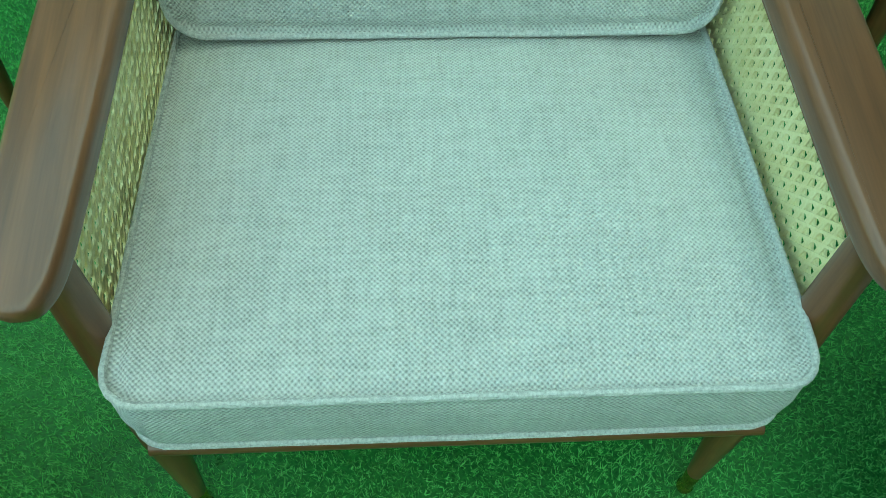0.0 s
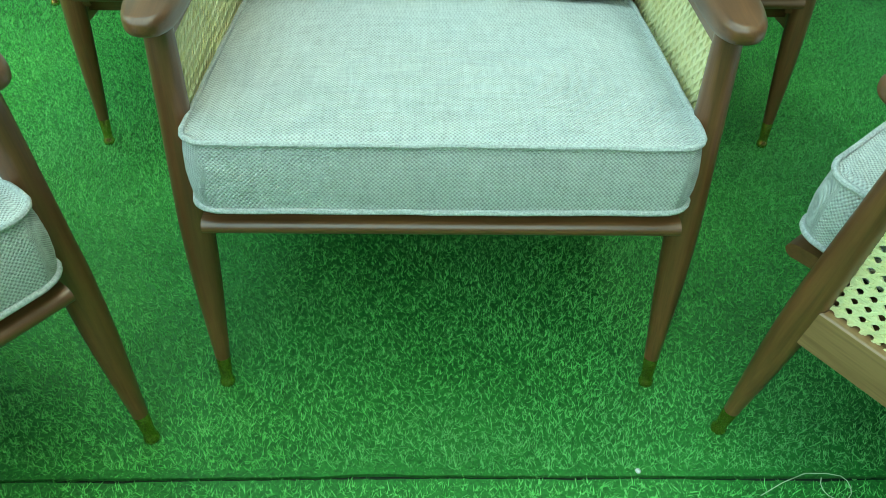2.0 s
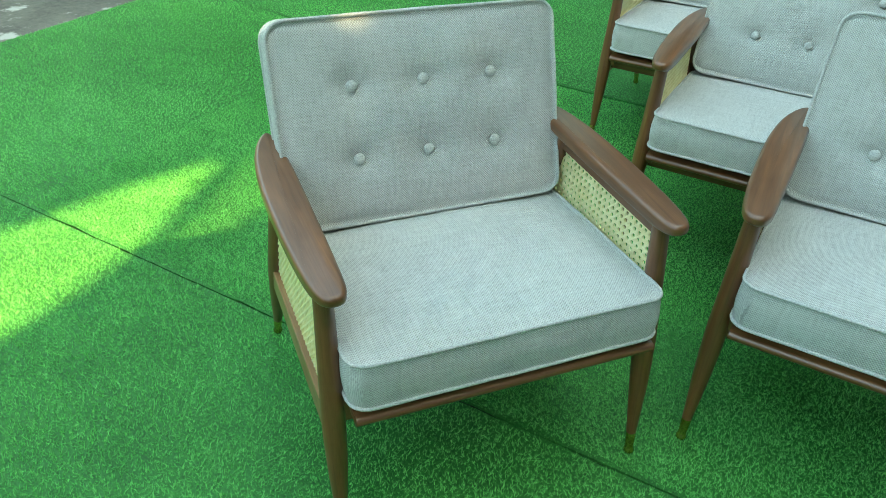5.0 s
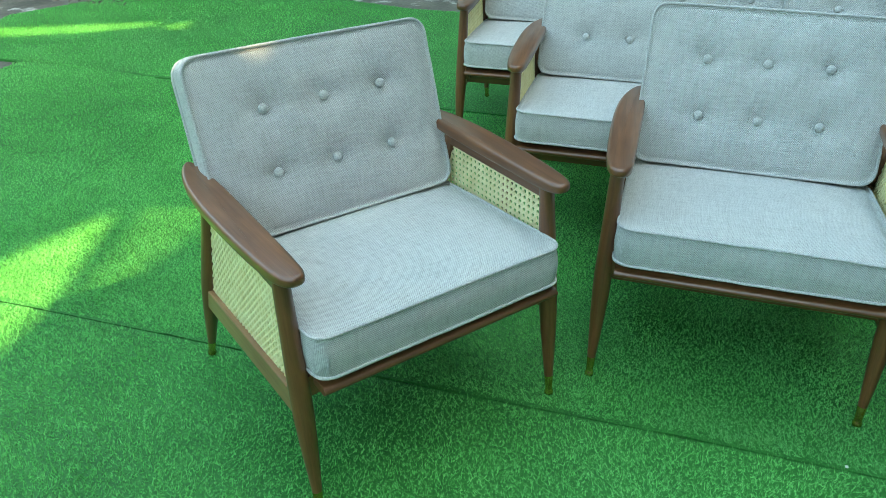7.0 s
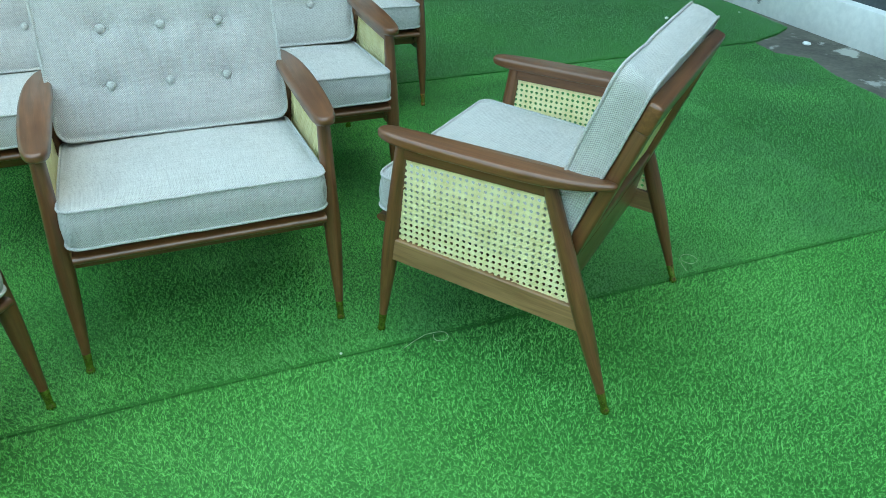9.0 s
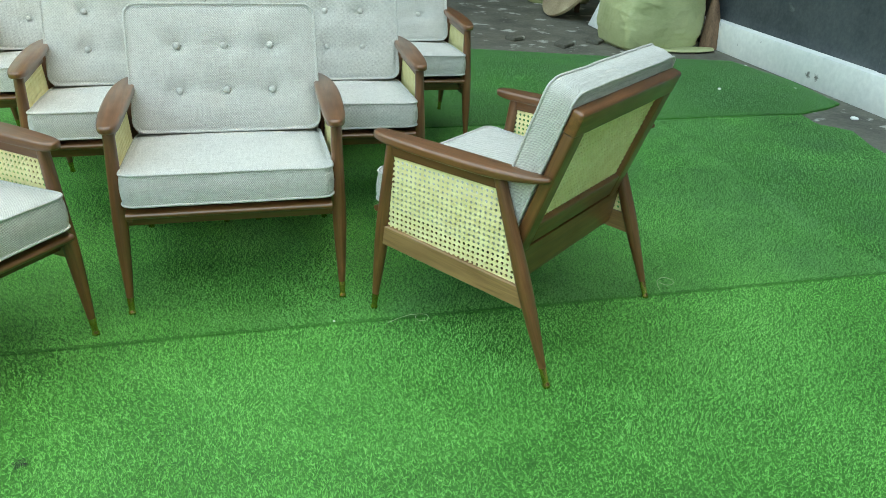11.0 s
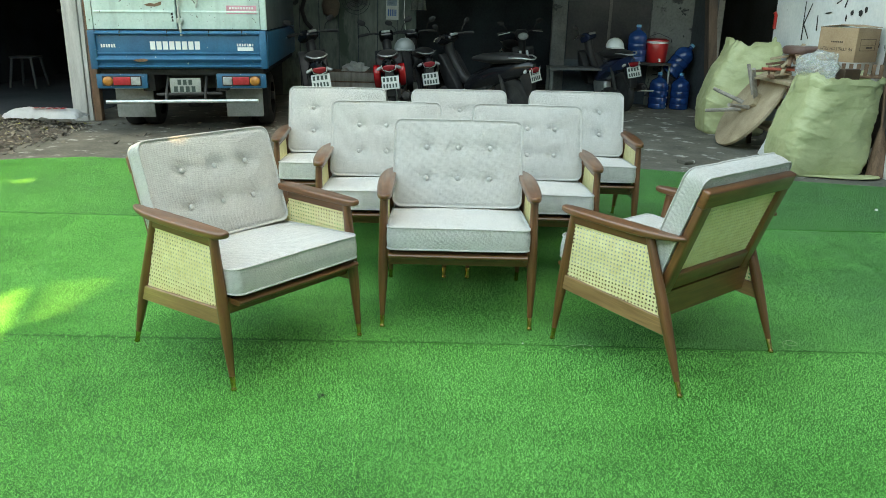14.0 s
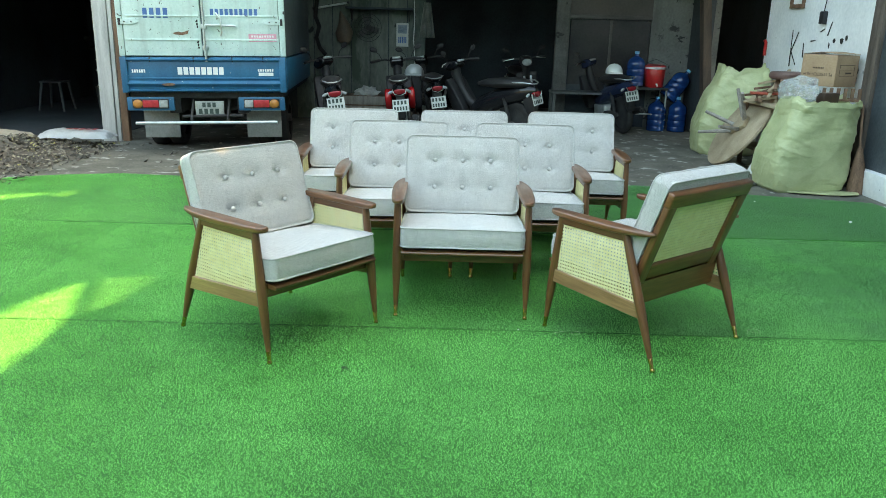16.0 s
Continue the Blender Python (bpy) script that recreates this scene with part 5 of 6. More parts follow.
rag = thing("hanging_cloth", "grey work cloth hanging on the board wall", "cloth", at=(-0.42, 8.36, 1.24))
bm = bmesh.new()
g = [[bm.verts.new(((i / 8 - 0.5) * (0.10 + 0.14 * (1 - j / 8)), -0.02 * math.sin(i * 1.9) * (1.2 - j / 8), j / 8 * 0.5)) for i in range(9)] for j in range(9)]
for j in range(8):
    for i in range(8):
        bm.faces.new((g[j][i], g[j][i + 1], g[j + 1][i + 1], g[j + 1][i]))
bmesh.ops.solidify(bm, geom=bm.faces[:], thickness=0.006)
part("cloth", bm, surface("grey_cloth", (0.16, 0.17, 0.16), (0.30, 0.31, 0.29), 0.9), rag)
tube_lamp = thing("tube_lamp", "unlit white tube lamp slung askew on the wall", "lamp", at=(-1.85, 8.34, 1.66))
part("tube", tube(bmesh.new(), [(-0.24, 0, -0.045), (0.24, 0, 0.045)], 0.015, 10), WHITE_SHELL, tube_lamp)
for k in (-1, 1):
    part("end_cap", tube(bmesh.new(), [(0.24 * k, 0, 0.045 * k), (0.27 * k, 0, 0.0506 * k)], 0.018, 10), CHASSIS, tube_lamp)
part("bracket", boxes(((-0.04, 0.012, -0.02), (0.04, 0.075, 0.02)), bevel=0.004), CHASSIS, tube_lamp)
cord = thing("wall_cable", "thin white cable hanging down the board wall", "cable", at=(-0.62, 8.38, 0))
part("strand", tube(bmesh.new(), [(0, 0, 1.85), (0.012, -0.005, 1.5), (0.0, 0, 1.2), (0.022, -0.01, 0.95), (0.03, -0.01, 0.80)], 0.006, 6), WHITE_SHELL, cord)
shelf = thing("wall_shelf", "dark wooden shelf fixed high on the board wall", "shelf", at=(-1.25, 8.40, 1.62))
part("board", boxes(((-0.36, -0.26, 0), (0.62, 0.012, 0.03)), bevel=0.004), INTERIOR_SHADE, shelf)
for x in (-0.30, 0.55):
    part("bracket", slab(bmesh.new(), [(-0.22, -0.002), (0.012, -0.002), (0.012, -0.16)], x, x + 0.02, 0, 1, YZX), CHASSIS, shelf)
paper = thing("crumpled_paper", "crumpled pale paper lying on the wooden crate", "paper", at=(-1.28, 7.92, 0.41))
bm = bmesh.new()
bmesh.ops.create_icosphere(bm, subdivisions=3, radius=1.0)
for v in bm.verts:
    n = v.co.copy()
    q = 1 + 0.35 * noise.noise(n * 2.1) + 0.2 * noise.noise(n * 7)
    v.co = Vector((n.x * 0.17 * q, n.y * 0.12 * q, max(0.0, n.z * 0.10 * q + 0.02)))
part("sheet", bm, PLATE, paper, smooth=0)
# plastic chair and bucket deep in the left bay, its shade painted into their colours
pc = thing("plastic_chair", "grey plastic stool deep in the dark garage bay", "stool", at=(-6.2, 8.6, -0.006))
part("seat", boxes(((-0.17, -0.17, 0.42), (0.17, 0.17, 0.45)), bevel=0.01), mat("shaded_grey_plastic", (0.03, 0.035, 0.04), 0.5)[0], pc)
for x, y in ((-1, -1), (1, -1), (-1, 1), (1, 1)):
    part("leg", tube(bmesh.new(), [(0.19 * x, 0.19 * y, 0), (0.14 * x, 0.14 * y, 0.42)], [0.018, 0.022], 8), pc.children[0].data.materials[0], pc)
bk = thing("bucket", "grey plastic bucket deep in the dark garage bay", "bucket", at=(-5.5, 8.8, -0.006))
part("bucket_body", tube(bmesh.new(), [(0, 0, 0), (0, 0, 0.01), (0, 0, 0.34), (0, 0, 0.36)], [0.11, 0.12, 0.15, 0.158], 20), mat("shaded_pale_plastic", (0.05, 0.06, 0.06), 0.5)[0], bk)
part("handle", tube(bmesh.new(), [(-0.15, 0, 0.33), (-0.08, 0, 0.45), (0.08, 0, 0.45), (0.15, 0, 0.33)], 0.006, 6), STEEL, bk)

# ---- sacks, boards and boxes by the right-hand wall ----
def sack_mat():
    """Woven plastic sacking, creased into small facets."""
    m, nt, b = mat("green_woven_sack", (0.44, 0.47, 0.25), 0.48)
    v = coords(nt)
    mix = nt.nodes.new("ShaderNodeVectorMath")
    mix.operation = "ADD"
    warp = node(nt, "ShaderNodeTexNoise", Scale=3.0, Detail=2.0)
    nt.links.new(v, warp.inputs["Vector"])
    nt.links.new(v, mix.inputs[0])
    soft = nt.nodes.new("ShaderNodeVectorMath")
    soft.operation = "SCALE"
    soft.inputs["Scale"].default_value = 0.25
    nt.links.new(warp.outputs["Color"], soft.inputs[0])
    nt.links.new(soft.outputs[0], mix.inputs[1])
    hs = []
    for sc, top in ((4.5, 0.35), (12.0, 0.30)):
        vo = node(nt, "ShaderNodeTexVoronoi", Scale=sc)
        vo.feature = "DISTANCE_TO_EDGE"
        nt.links.new(mix.outputs[0], vo.inputs["Vector"])
        hs.append(math_node(nt, "MINIMUM", vo.outputs["Distance"], top))
    tone = noise_tex(nt, v, 4.0, 4)
    thread = noise_tex(nt, coords(nt, (40, 40, 420)), 1.0, 2)
    fac = math_node(nt, "ADD", math_node(nt, "MULTIPLY", tone, 0.7), math_node(nt, "MULTIPLY", thread, 0.3))
    nt.links.new(ramp(nt, fac, [(0.3, (0.30, 0.33, 0.165)), (0.7, (0.49, 0.515, 0.29))]), b.inputs["Base Color"])
    h = math_node(nt, "ADD", hs[0], math_node(nt, "MULTIPLY", hs[1], 0.2))
    bump(nt, b, math_node(nt, "SUBTRACT", 0.5, h), 0.9, 0.020)
    return m


SACKCLOTH = sack_mat()


def crease(q, k):
    """Distance to the nearest fold line between facets, 0 on the line."""
    d = noise.voronoi(q * k)[0]
    return d[1] - d[0]


def sack(label, at, w, d, h, seed, turn=0.0, lean=(0, 0), mouth=0.85, flop=0.10, waist=0.0):
    """A stuffed woven sack: boxy body of flat facets, sharp folds, a crumpled open mouth."""
    s = thing("sack", label, "sack", "green sacks", at, turn)
    bm = bmesh.new()
    nz, na = 90, 150
    rings = []
    for j in range(nz + 1):
        t = j / nz
        z = h * t
        row = []
        for i in range(na):
            a = 2 * math.pi * i / na
            e = 0.30 + 0.25 * t
            x = math.copysign(abs(math.cos(a)) ** e, math.cos(a))
            y = math.copysign(abs(math.sin(a)) ** e, math.sin(a))
            k = 0.92 + 0.10 * math.sin(min(1, t * 1.25) * math.pi) * (1 - 0.4 * t)
            k *= 1 - (1 - mouth) * max(0, (t - 0.7) / 0.3) ** 1.4
            k *= min(1, 0.93 + t * 2) * (1 - waist * math.exp(-((t - 0.62) / 0.16) ** 2))
            p = Vector((x * w / 2 * k, y * d / 2 * k, z))
            q = p + Vector((seed * 3.1, seed * 1.7, 0))
            f = 0.016 * noise.noise(q * 2.2)
            f -= 0.050 * min(0.45, crease(q + Vector((0, 0, 0.1 * q.x)), 2.2)) - 0.011
            w_ = Vector((q.x * 0.8 + 0.5 * q.z, q.y * 0.8, q.z * 2.2 + 0.6 * q.x))
            f -= 0.022 * min(0.35, crease(w_, 3.6)) + 0.005 * min(0.3, crease(w_ + Vector((3, 1, 2)), 11.0))
            # fine drawn wrinkles, most of them low down and under the mouth
            fine = 0.35 + 0.65 * max(math.exp(-t / 0.15), math.exp(-(1 - t) / 0.18))
            f -= 0.0065 * fine * max(0.0, 1 - 4 * abs(noise.noise(Vector((q.x * 3, q.y * 3, q.z * 17 + 1.5 * noise.noise(q * 4))))))
            if t > 0.8:
                f += (t - 0.8) * 0.30 * noise.noise(Vector((a * 2.2, seed, t * 6)))
                p.z += (t - 0.8) * 5 * flop * (noise.noise(Vector((math.cos(a) * 1.6 + seed, math.sin(a) * 1.6, 2))) + 0.15 * noise.noise(Vector((math.cos(a) * 5 + seed, math.sin(a) * 5, 7))))
            p += Vector((x, y, 0)).normalized() * f
            p.x += lean[0] * t * t
            p.y += lean[1] * t * t
            row.append(bm.verts.new(p))
        rings.append(row)
    for a, b in zip(rings, rings[1:]):
        for i in range(na):
            bm.faces.new((a[i], a[(i + 1) % na], b[(i + 1) % na], b[i]))
    bm.faces.new(rings[0][::-1])
    # turned-in lip
    c = sum((v.co for v in rings[-1]), Vector()) / na
    mouth_bm = bmesh.new()
    loops = [[mouth_bm.verts.new(v.co.lerp(c, q) + Vector((0, 0, z + (0.012 * noise.noise(v.co * 25) if n == 1 else 0)))) for v in rings[-1]] for n, (q, z) in enumerate(((-0.012, -0.035), (0.01, 0.012), (0.05, -0.02), (0.25, -0.10)))]
    for a, b in zip(loops, loops[1:]):
        for i in range(na):
            mouth_bm.faces.new((a[i], a[(i + 1) % na], b[(i + 1) % na], b[i]))
    mouth_bm.faces.new(loops[-1])
    part("sack_body", bm, SACKCLOTH, s, smooth=22)
    part("mouth_lip", mouth_bm, SACKCLOTH, s, "frayed folded rim of the sack", smooth=20)
    return s


sack("bulging pale green woven sack standing on the turf edge", (3.26, 3.72, -0.012), 0.76, 0.56, 0.82, 1, 8, (0.12, 0.0), 1.0, 0.10)
s2 = sack("tall pale green woven sack leaning by the doorway", (3.30, 5.95, -0.012), 0.74, 0.60, 1.00, 5, -5, (0.20, 0.05), 0.84, 0.13)
hem = thing("sack_hem", "loose green sack hem spread on the ground", "sack", at=(3.36, 3.40, 0.0))
bm = slab(bmesh.new(), smooth_loop([(-0.38, 0.05), (-0.1, -0.05), (0.12, -0.09), (0.33, -0.05), (0.36, 0.08), (0.0, 0.12)], 2), 0.0, 0.012, 0.004, 1)
for v in bm.verts:
    v.co.z += 0.006 * noise.noise(v.co * 14)
part("hem", bm, SACKCLOTH, hem)

bag2 = thing("plastic_bag", "crumpled clear plastic bag on top of the sack", "plastic bag", at=(3.17, 3.72, 0.82))
bm = bmesh.new()
bmesh.ops.create_icosphere(bm, subdivisions=3, radius=1.0)
for v in bm.verts:
    n = v.co.copy()
    f = 1 + 0.3 * noise.noise(n * 1.7) + 0.16 * noise.noise(n * 9)
    v.co = Vector((n.x * 0.18 * f, n.y * 0.14 * f, n.z * 0.12 * f + 0.09))
    if n.z < -0.2:
        v.co.z = max(v.co.z, -0.02)
film, fnt, fb = mat("clear_film", (0.86, 0.90, 0.90), 0.10)
fb.inputs["Transmission Weight"].default_value = 0.6
fb.inputs["Alpha"].default_value = 0.55
part("bag_film", bm, film, bag2, smooth=0)

tb = thing("table_top", "round wooden table top with legs leaning on a sack", "table")
tb.matrix_basis = Matrix.Translation((3.16, 5.0, 0.41)) @ Vector((-0.83, 0.02, 0.56)).to_track_quat("Z", "Y").to_matrix().to_4x4() @ pose(0, 0, 0, 0, 0, 30)
DUSTY = surface("dusty_plywood", (0.26, 0.20, 0.125), (0.46, 0.37, 0.25), 0.85, 4, 60)
part("disc", slab(bmesh.new(), [(0.50 * math.cos(a * math.pi / 32), 0.50 * math.sin(a * math.pi / 32)) for a in range(64)], -0.015, 0.015, 0.004, 2), DUSTY, tb)
part("hub_block", boxes(((-0.13, -0.07, 0.015), (0.13, 0.07, 0.06)), bevel=0.006), DUSTY, tb)
for a, ln in ((15, 0.42), (75, 0.36), (160, 0.42), (215, 0.40), (300, 0.38)):
    c_, s_ = math.cos(math.radians(a)), math.sin(math.radians(a))
    part("leg", tube(bmesh.new(), [(0.10 * c_, 0.10 * s_, 0.05), ((0.1 + ln * 0.6) * c_, (0.1 + ln * 0.6) * s_, 0.06 + ln * 0.62)], [0.024, 0.018], 8), OLD_WOOD, tb)

# loose chair parts heaped behind the sacks
g = random.Random(4)
for i in range(16):
    p = thing("wood_offcut", "loose brown wooden chair part in a heap", "offcut", "heap of chair parts", (3.24 + 0.016 * i + g.uniform(-0.04, 0.04), 4.82 + g.uniform(-0.10, 0.10), 0.735 + 0.016 * i), 62 + g.uniform(-14, 14) if i % 4 else -20)
    p.matrix_basis = p.matrix_basis @ pose(0, 0, 0, 0, g.uniform(-16, -4), 0)
    ln = g.uniform(0.30, 0.50)
    part("bar", boxes(((-ln / 2, -0.018, -0.012), (ln / 2, 0.018, 0.012)), bevel=0.005), BROWN_WOOD if i % 3 else DUSTY, p)
red = thing("red_board", "short red painted board on the heap of wood", "board", at=(3.30, 4.72, 0.80), turn=-12)
part("red_bar", boxes(((-0.19, -0.05, -0.012), (0.19, 0.05, 0.012)), bevel=0.005), surface("red_brown_paint", (0.30, 0.05, 0.03), (0.42, 0.09, 0.05), 0.6), red)
stack = thing("crate_stack", "stacked wooden frames behind the sacks", "wooden frame", at=(3.52, 4.80, -0.012))
for z in (0.0, 0.24, 0.48):
    for x in (-0.26, 0.26):
        for y in (-0.40, 0.40):
            part("upright", boxes(((x - 0.02, y - 0.02, z), (x + 0.02, y + 0.02, z + 0.20))), BROWN_WOOD, stack)
    part("deck", boxes(((-0.29, -0.44, z + 0.20), (0.29, 0.44, z + 0.235)), bevel=0.004), DUSTY, stack)
cush = thing("round_cushion", "round brown stool seat on the heap of wood", "stool seat", at=(3.50, 4.78, 0.985))
part("pad", slab(bmesh.new(), [(0.19 * math.cos(a * math.pi / 16), 0.19 * math.sin(a * math.pi / 16)) for a in range(32)], -0.04, 0.04, 0.03, 4), surface("brown_leather", (0.10, 0.055, 0.045), (0.17, 0.10, 0.085), 0.5), cush)

CARD = surface("brown_cardboard", (0.30, 0.20, 0.12), (0.42, 0.29, 0.18), 0.85, 5, 80)
bx = thing("cardboard_box", "brown cardboard box with loose flaps on a heap", "box", at=(3.63, 4.19, 0.925), turn=-60)
part("box_body", boxes(((-0.185, -0.17, 0), (0.185, 0.17, 0.295)), bevel=0.004), CARD, bx)
for lo, hi, ry in (((-0.185, -0.17, 0.297), (0.0, 0.17, 0.301), -6), ((0.0, -0.16, 0.303), (0.185, 0.18, 0.307), 5)):
    bm = box(bmesh.new(), lo, hi)
    bmesh.ops.rotate(bm, cent=(lo[0] if ry < 0 else hi[0], 0, lo[2]), matrix=Matrix.Rotation(radians(ry), 3, "Y"), verts=bm.verts)
    part("flap", bm, CARD, bx)
txt = bpy.data.curves.new("box_print", "FONT")
txt.body, txt.size, txt.extrude = "PE STRETCH FILM", 0.040, 0.0005
txt.align_x = "CENTER"
tob = bpy.data.objects.new("tmp", txt)
scene.collection.objects.link(tob)
dg = bpy.context.evaluated_depsgraph_get()
tme = bpy.data.meshes.new_from_object(tob.evaluated_get(dg))
bpy.data.objects.remove(tob)
tme.materials.clear()
tme.materials.append(mat("brown_print", (0.07, 0.045, 0.03), 0.8)[0])
pr = new("box_print", tme)
pr.parent = bx
pr.matrix_basis = Matrix.Translation((0.0, -0.1715, 0.125)) @ pose(0, 0, 0, 90, 0, 0) @ pose(0, 0, 0, 0, 0, 180)
part("print_bars", bars(-0.06, 0.06, 0.165, 0.178, 7, -0.1715), tme.materials[0], bx)["kind"] = "stuff"
lab = part("print_frame", boxes(((0.1855, -0.11, 0.10), (0.1865, 0.11, 0.104)), ((0.1855, -0.11, 0.20), (0.1865, 0.11, 0.204)), ((0.1855, -0.11, 0.15), (0.1865, 0.11, 0.153)), ((0.1855, -0.114, 0.10), (0.1865, -0.11, 0.204)), ((0.1855, 0.11, 0.10), (0.1865, 0.114, 0.204)), ((0.1855, -0.02, 0.12), (0.1865, 0.07, 0.135))), tme.materials[0], bx)
slat = thing("slat_tray", "small slatted wooden tray under the cardboard box", "tray", at=(3.70, 3.98, 0.80), turn=-14)
part("slats_base", boxes(((-0.22, -0.12, 0.0), (0.22, 0.12, 0.02)), bevel=0.003), BROWN_WOOD, slat)
for i in range(7):
    part("slat", boxes(((-0.21 + i * 0.062, -0.12, 0.02), (-0.18 + i * 0.062, -0.10, 0.12)), bevel=0.003), BROWN_WOOD, slat)
bl = thing("dark_block", "dark brown wooden block sticking out of the sack", "block", at=(3.40, 3.66, 0.80), turn=20)
part("block", boxes(((-0.09, -0.05, 0), (0.09, 0.05, 0.09)), bevel=0.01), surface("dark_brown_wood", (0.03, 0.018, 0.012), (0.08, 0.045, 0.03), 0.5), bl)
slab_ = thing("pale_slab", "white board leaning behind the green sack", "board")
slab_.matrix_basis = pose(3.10, 4.30, 0.0, 0, 24, 0)
part("slab_board", boxes(((-0.02, -0.2, -0.01), (0.02, 0.2, 0.34)), bevel=0.006), WHITEWASH, slab_)
brush = thing("coir_broom", "brown bristle broom standing against the post", "broom", at=(3.72, 3.52, -0.012))
part("bristles", tube(bmesh.new(), [(0, 0, 0), (0, 0.01, 0.25), (0, 0.03, 0.42)], [0.075, 0.055, 0.02], 14), BROWN_WOOD, brush)
part("stick", tube(bmesh.new(), [(0, 0.03, 0.40), (0.02, 0.15, 0.80)], 0.012, 8), BROWN_WOOD, brush)

# scrawls and fixtures on the whitewashed wall
SCRAWL = mat("black_scrawl", (0.02, 0.02, 0.02), 0.8)[0]
sc = thing("scrawl", "black scrawled strokes on the whitewashed wall", "graffiti", at=(3.914, 5.35, 1.10))
for pts in ([(0.42, -0.05), (0.44, 0.36)], [(0.42, 0.12), (0.28, 0.34)], [(0.42, 0.12), (0.26, -0.03)], [(0.10, 0.06), (0.12, 0.22)], [(-0.05, 0.24), (-0.16, 0.25)], [(-0.25, 0.34), (-0.34, 0.37)], [(-0.42, 0.30), (-0.48, 0.44)]):
    part("stroke", tube(bmesh.new(), [(0, y, z) for y, z in pts], [0.007, 0.004], 6), SCRAWL, sc)
smear = thing("soot_smears", "black soot smears on the whitewashed wall", "stain", at=(3.9165, 0, 0))
for y, z, w_, h_, sd in ((4.25, 1.05, 0.05, 0.09, 1), (4.29, 1.15, 0.03, 0.06, 2), (4.62, 1.35, 0.035, 0.03, 3), (4.78, 1.35, 0.03, 0.022, 4), (4.53, 1.38, 0.025, 0.03, 5), (4.88, 1.30, 0.015, 0.03, 6)):
    loop = [(w_ * (1 + 0.5 * noise.noise((math.cos(a) * 2, math.sin(a) * 2, sd))) * math.cos(a), h_ * (1 + 0.6 * noise.noise((math.cos(a) * 3, math.sin(a) * 3, sd + 5))) * math.sin(a)) for a in [k * math.pi / 12 for k in range(24)]]
    part("smear", slab(bmesh.new(), [(y + p, z + q) for p, q in loop], 0.0, 0.002, 0, 1, YZX), SCRAWL, smear)
fr = thing("picture_frame", "small dark empty frame hung on the white wall", "frame", at=(3.905, 5.75, 1.70))
for lo, hi in (((-0.02, -0.17, 0), (0.014, 0.17, 0.045)), ((-0.02, -0.17, 0.045), (0.014, -0.14, 0.5)), ((-0.02, 0.14, 0.045), (0.014, 0.17, 0.5)), ((-0.02, -0.17, 0.5), (0.014, 0.17, 0.54))):
    part("frame_bar", boxes((lo, hi), bevel=0.004), BROWN_WOOD, fr)
hk = thing("wall_box", "small dark switch box hanging on the white wall", "switch box", at=(3.90, 5.05, 1.52))
part("case", boxes(((-0.03, -0.05, 0), (0.02, 0.05, 0.13)), bevel=0.01), BLACK_MATT, hk)
part("cord", tube(bmesh.new(), [(-0.005, 0, 0.13), (-0.005, -0.03, 0.28)], 0.005, 6), BLACK_MATT, hk)
rp = thing("red_pipe", "short red pipe end at the corner of the doorway", "pipe", at=(3.90, 6.50, 1.15))
part("pipe", tube(bmesh.new(), [(0, 0, 0), (0, 0, 0.16), (-0.02, 0, 0.19)], 0.02, 10), RED_PLASTIC, rp)

# ---- leaf litter and sacking at the left edge ----
leaf_m, lnt, lb = mat("dry_leaves", (0.2, 0.17, 0.1), 0.8)
geo = lnt.nodes.new("ShaderNodeNewGeometry")
lnt.links.new(ramp(lnt, geo.outputs["Random Per Island"], [(0.0, (0.03, 0.028, 0.026)), (0.4, (0.085, 0.075, 0.062)), (0.75, (0.19, 0.17, 0.135)), (0.95, (0.26, 0.24, 0.17)), (1.0, (0.36, 0.34, 0.08))]), lb.inputs["Base Color"])


def leaves(n, place, seed, size=(0.03, 0.07)):
    r = np.random.default_rng(seed)
    tri = []
    for _ in range(n):
        x, y, z = place(r)
        L, W = r.uniform(*size), r.uniform(0.012, 0.022)
        m = Matrix.Translation((x, y, z)) @ Euler((r.normal(0, 0.35), r.normal(0, 0.35), r.uniform(0, 6.28))).to_matrix().to_4x4()
        cup = r.uniform(0.0, 0.012)
        p = [m @ Vector(q) for q in ((-L / 2, 0, cup), (0, -W, 0), (L / 2, 0, cup), (0, W, 0))]
        tri += [(p[0], p[1], p[2]), (p[0], p[2], p[3])]
    return np.array([[tuple(c) for c in t] for t in tri], np.float32)


def heap(r):
    while True:
        x, y = r.uniform(-6.6, -3.75), r.uniform(2.8, 5.3)
        edge = -3.92 + (y - 3.0) * 0.03
        d = min(1, max(0, (edge - x) / 0.9)) * min(1, max(0, (y - 2.75 - max(0, (x + 3.9)) * 1.6) / 0.8)) * min(1, max(0, (5.4 - y) / 0.4))
        if r.random() < 0.25 + d:
            return x, y, 0.002 + 0.12 * d * r.random() ** 0.5


tagged(new("leaf_litter", flat_shards("leaf_litter", leaves(6500, heap, 3), leaf_m)), "heap of dry brown leaves swept against the garage", "leaves", "", "stuff")
mound = bmesh.new()
gx = [[mound.verts.new((-6.6 + 2.75 * i / 24, 2.9 + 2.4 * j / 20, -0.02 + 0.12 * (math.sin(math.pi * min(1, j / 20)) ** 0.7) * min(1, (24 - i) / 8) + 0.02 * noise.noise((i * 0.5, j * 0.5, 0)))) for i in range(25)] for j in range(21)]
for j in range(20):
    for i in range(24):
        mound.faces.new((gx[j][i], gx[j][i + 1], gx[j + 1][i + 1], gx[j + 1][i]))
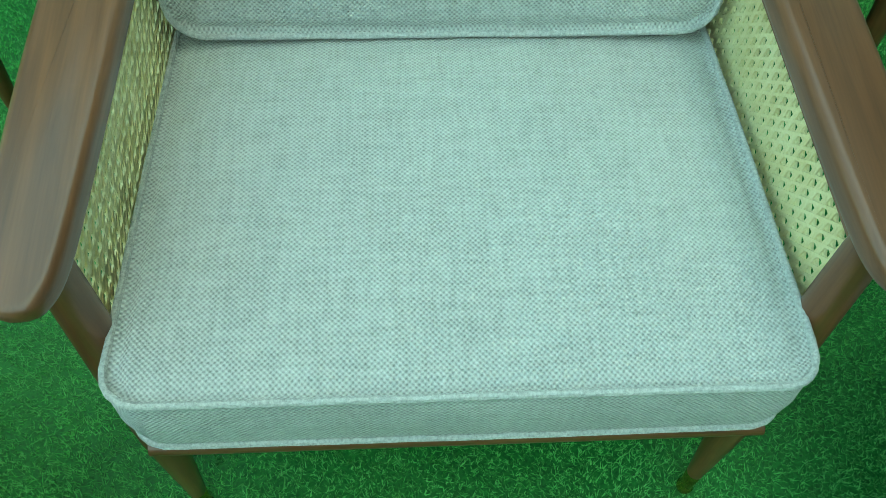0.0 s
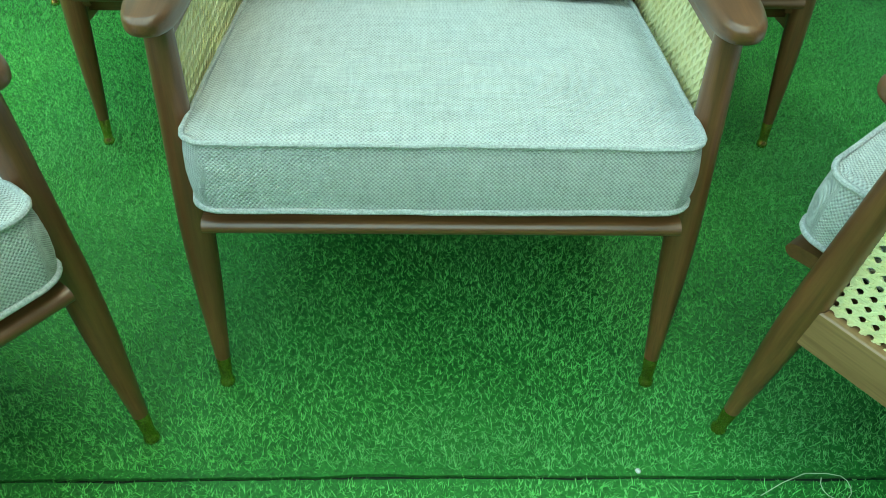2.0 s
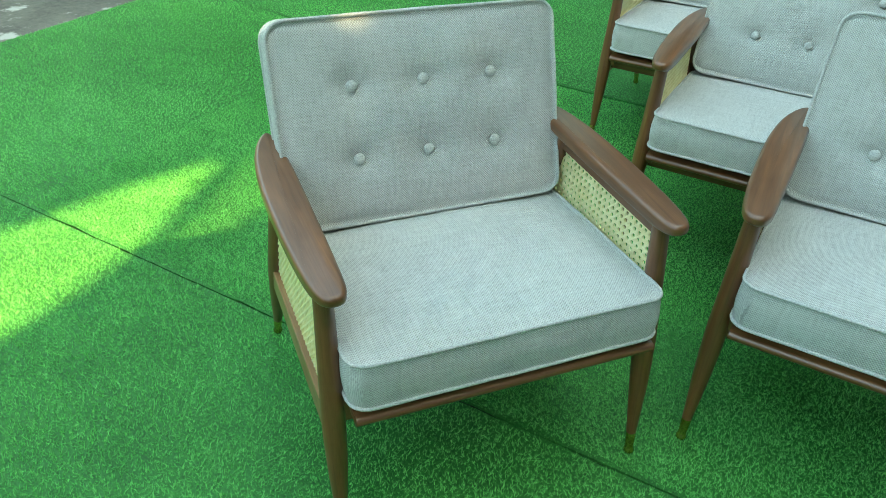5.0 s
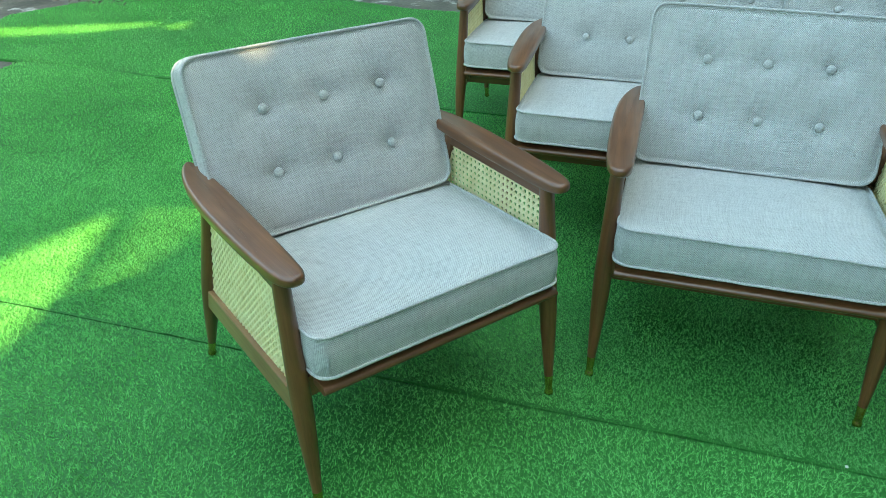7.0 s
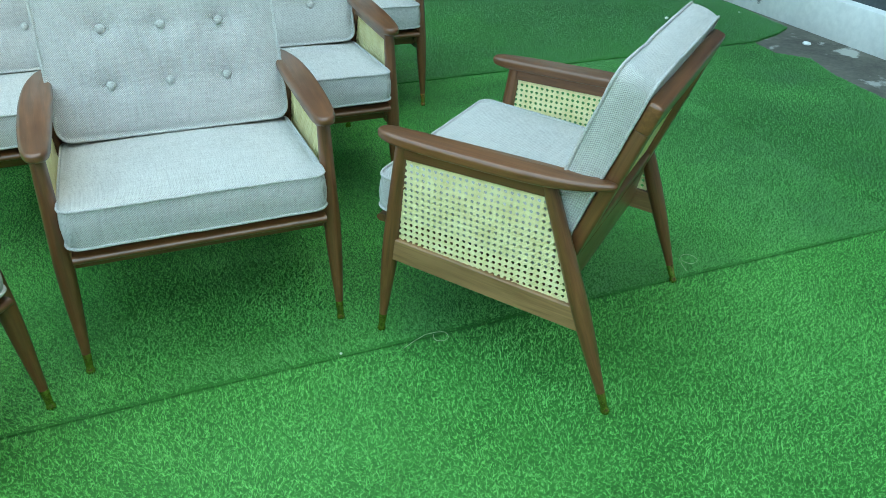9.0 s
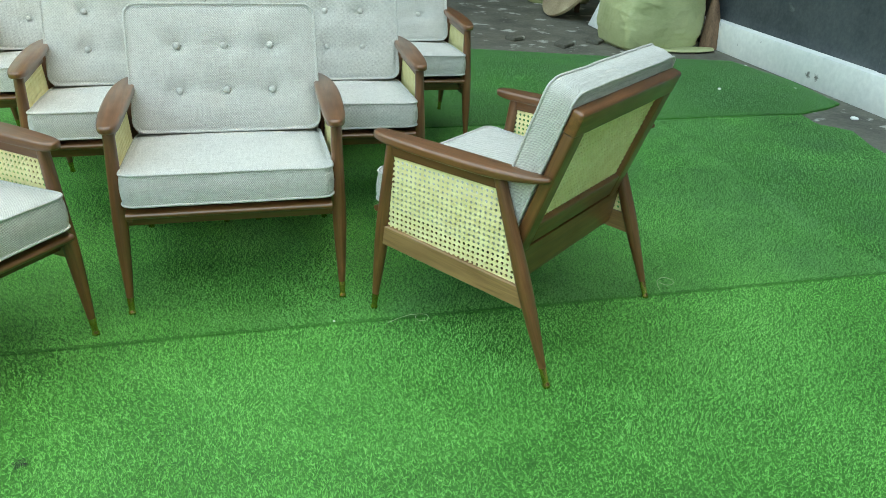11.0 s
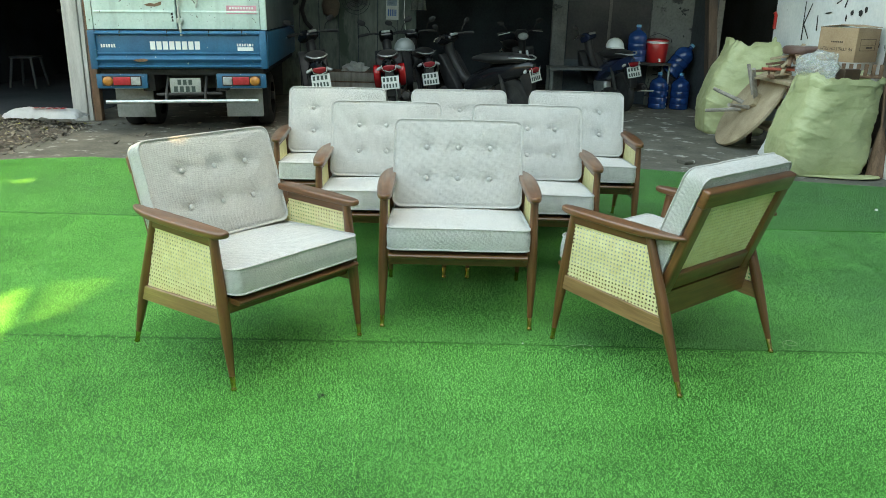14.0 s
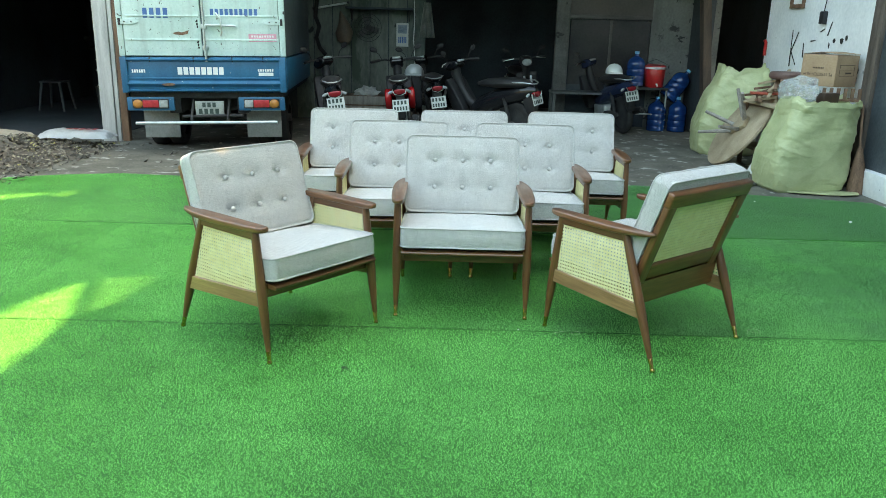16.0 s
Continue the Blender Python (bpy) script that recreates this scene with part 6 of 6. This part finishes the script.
tagged(part("leaf_mound", mound, surface("leaf_mould", (0.04, 0.036, 0.03), (0.12, 0.10, 0.075), 0.95, 10, 120, bump_s=0.6, bump_d=0.01)), "low mound of rotted leaves under the litter", "leaves", "", "stuff")


def loose(r):
    return r.uniform(-4.0, -1.7), r.uniform(3.6, 5.6), -0.008


tagged(new("loose_leaves", flat_shards("loose_leaves", leaves(70, loose, 8, (0.05, 0.10)), leaf_m)), "a few dry leaves scattered on the concrete", "leaves", "", "stuff")


def flat_sack(label, at, turn, w, d, h, material, seed):
    s = thing("empty_sack", label, "sack", at=at, turn=turn)
    bm = bmesh.new()
    n, m_ = 30, 14
    gr = [[None] * (n + 1) for _ in range(m_ + 1)]
    for j in range(m_ + 1):
        for i in range(n + 1):
            u, v = i / n * 2 - 1, j / m_ * 2 - 1
            z = h * (1 - u ** 4) ** 0.5 * (1 - v ** 2) ** 0.5 + 0.02 * noise.noise((u * 4 + seed, v * 4, 0)) + 0.012 * noise.noise((u * 11, v * 9, seed))
            gr[j][i] = bm.verts.new((u * w / 2 * (1 + 0.05 * noise.noise((v * 3, seed, 0))), v * d / 2 * (1 + 0.12 * noise.noise((u * 3, 0, seed))), max(z, -0.03)))
    for j in range(m_):
        for i in range(n):
            bm.faces.new((gr[j][i], gr[j][i + 1], gr[j + 1][i + 1], gr[j + 1][i]))
    bmesh.ops.solidify(bm, geom=bm.faces[:], thickness=0.008)
    part("cloth", bm, material, s)
    return s


fs = flat_sack("white woven sack with red print lying on leaves", (-4.25, 5.12, 0.09), 3, 0.78, 0.34, 0.085, surface("white_woven_sack", (0.55, 0.57, 0.57), (0.72, 0.74, 0.74), 0.6, 8, 300), 2)
for i in range(5):
    part("red_print", boxes(((-0.08 + i * 0.07, -0.10, 0.094), (-0.035 + i * 0.07, -0.03 - 0.01 * (i % 2), 0.098))), RED_PLASTIC, fs)
flat_sack("beige sacking lying on the leaf heap", (-5.25, 5.12, 0.07), -4, 0.95, 0.30, 0.075, surface("beige_sacking", (0.34, 0.31, 0.25), (0.48, 0.44, 0.36), 0.9, 8, 200), 7)

# ---- litter on turf and concrete ----
CHIP = mat("white_chip", (0.72, 0.73, 0.70), 0.7)[0]
for x, y, z, r in ((0.271, -0.151, 0.010, 0.004), (3.03, 2.23, 0.015, 0.012), (2.55, 2.9, 0.015, 0.008), (3.62, 2.25, -0.008, 0.02), (3.55, 1.6, -0.008, 0.022), (3.66, 2.9, -0.008, 0.018)):
    c = thing("stone_chip", "small white chip lying on the ground", "chip", "white chips", (x, y, z))
    bm = bmesh.new()
    bmesh.ops.create_icosphere(bm, subdivisions=2, radius=r)
    for v in bm.verts:
        v.co *= 1 + 0.4 * noise.noise(v.co * 60 + Vector((x, y, 0)) * 9)
        v.co.z *= 0.6
    part("chip", bm, CHIP, c)
for x, y, w in ((2.55, 3.72, 0.34), (2.85, 3.82, 0.26), (2.2, 3.95, 0.2)):
    c = thing("concrete_scrap", "broken flat piece of pale concrete", "rubble", "broken concrete", (x, y, -0.012), 20 * x)
    part("scrap", slab(bmesh.new(), [(-w / 2, -0.05), (w * 0.1, -0.08), (w / 2, -0.02), (w * 0.4, 0.07), (-w * 0.3, 0.06)], 0, 0.03, 0.006, 1), CONCRETE, c)
# a scrap of dark netting on the turf
net = thing("net_scrap", "small dark scrap of netting lying on turf", "netting", at=(-0.48, -0.63, 0.010), turn=30)
bm = bmesh.new()
for i in range(7):
    o = -0.012 + 0.004 * i
    tube(bm, [(o, -0.014, 0.003 * math.sin(i)), (o + 0.004, 0.0, 0.004), (o, 0.014, 0.002)], 0.0005, 4)
    tube(bm, [(-0.014, o, 0.002), (0.0, o + 0.003, 0.005), (0.014, o, 0.003 * math.cos(i))], 0.0005, 4)
part("mesh_cords", bm, CHASSIS, net)

# loose pale threads on the turf
THREAD = mat("pale_thread", (0.55, 0.60, 0.42), 0.8)[0]
for x, y, turn, r, tail in ((0.535, -0.175, 0, 0.020, 0.12), (1.40, -0.09, 40, 0.026, 0.09)):
    th = thing("loose_thread", "pale curled thread lying on the artificial grass", "thread", at=(x, y, 0.0105), turn=turn)
    pts = [(r * math.cos(a), r * math.sin(a), 0.0008 * math.sin(3 * a)) for a in [math.radians(140 + 27 * k) for k in range(11)]]
    pts += [(pts[-1][0] - tail * q, pts[-1][1] + 0.012 * math.sin(q * 4) - 0.02 * q, 0.001) for q in (0.15, 0.4, 0.7, 1.0)]
    part("strand", tube(bmesh.new(), pts, 0.0006, 5), THREAD, th)
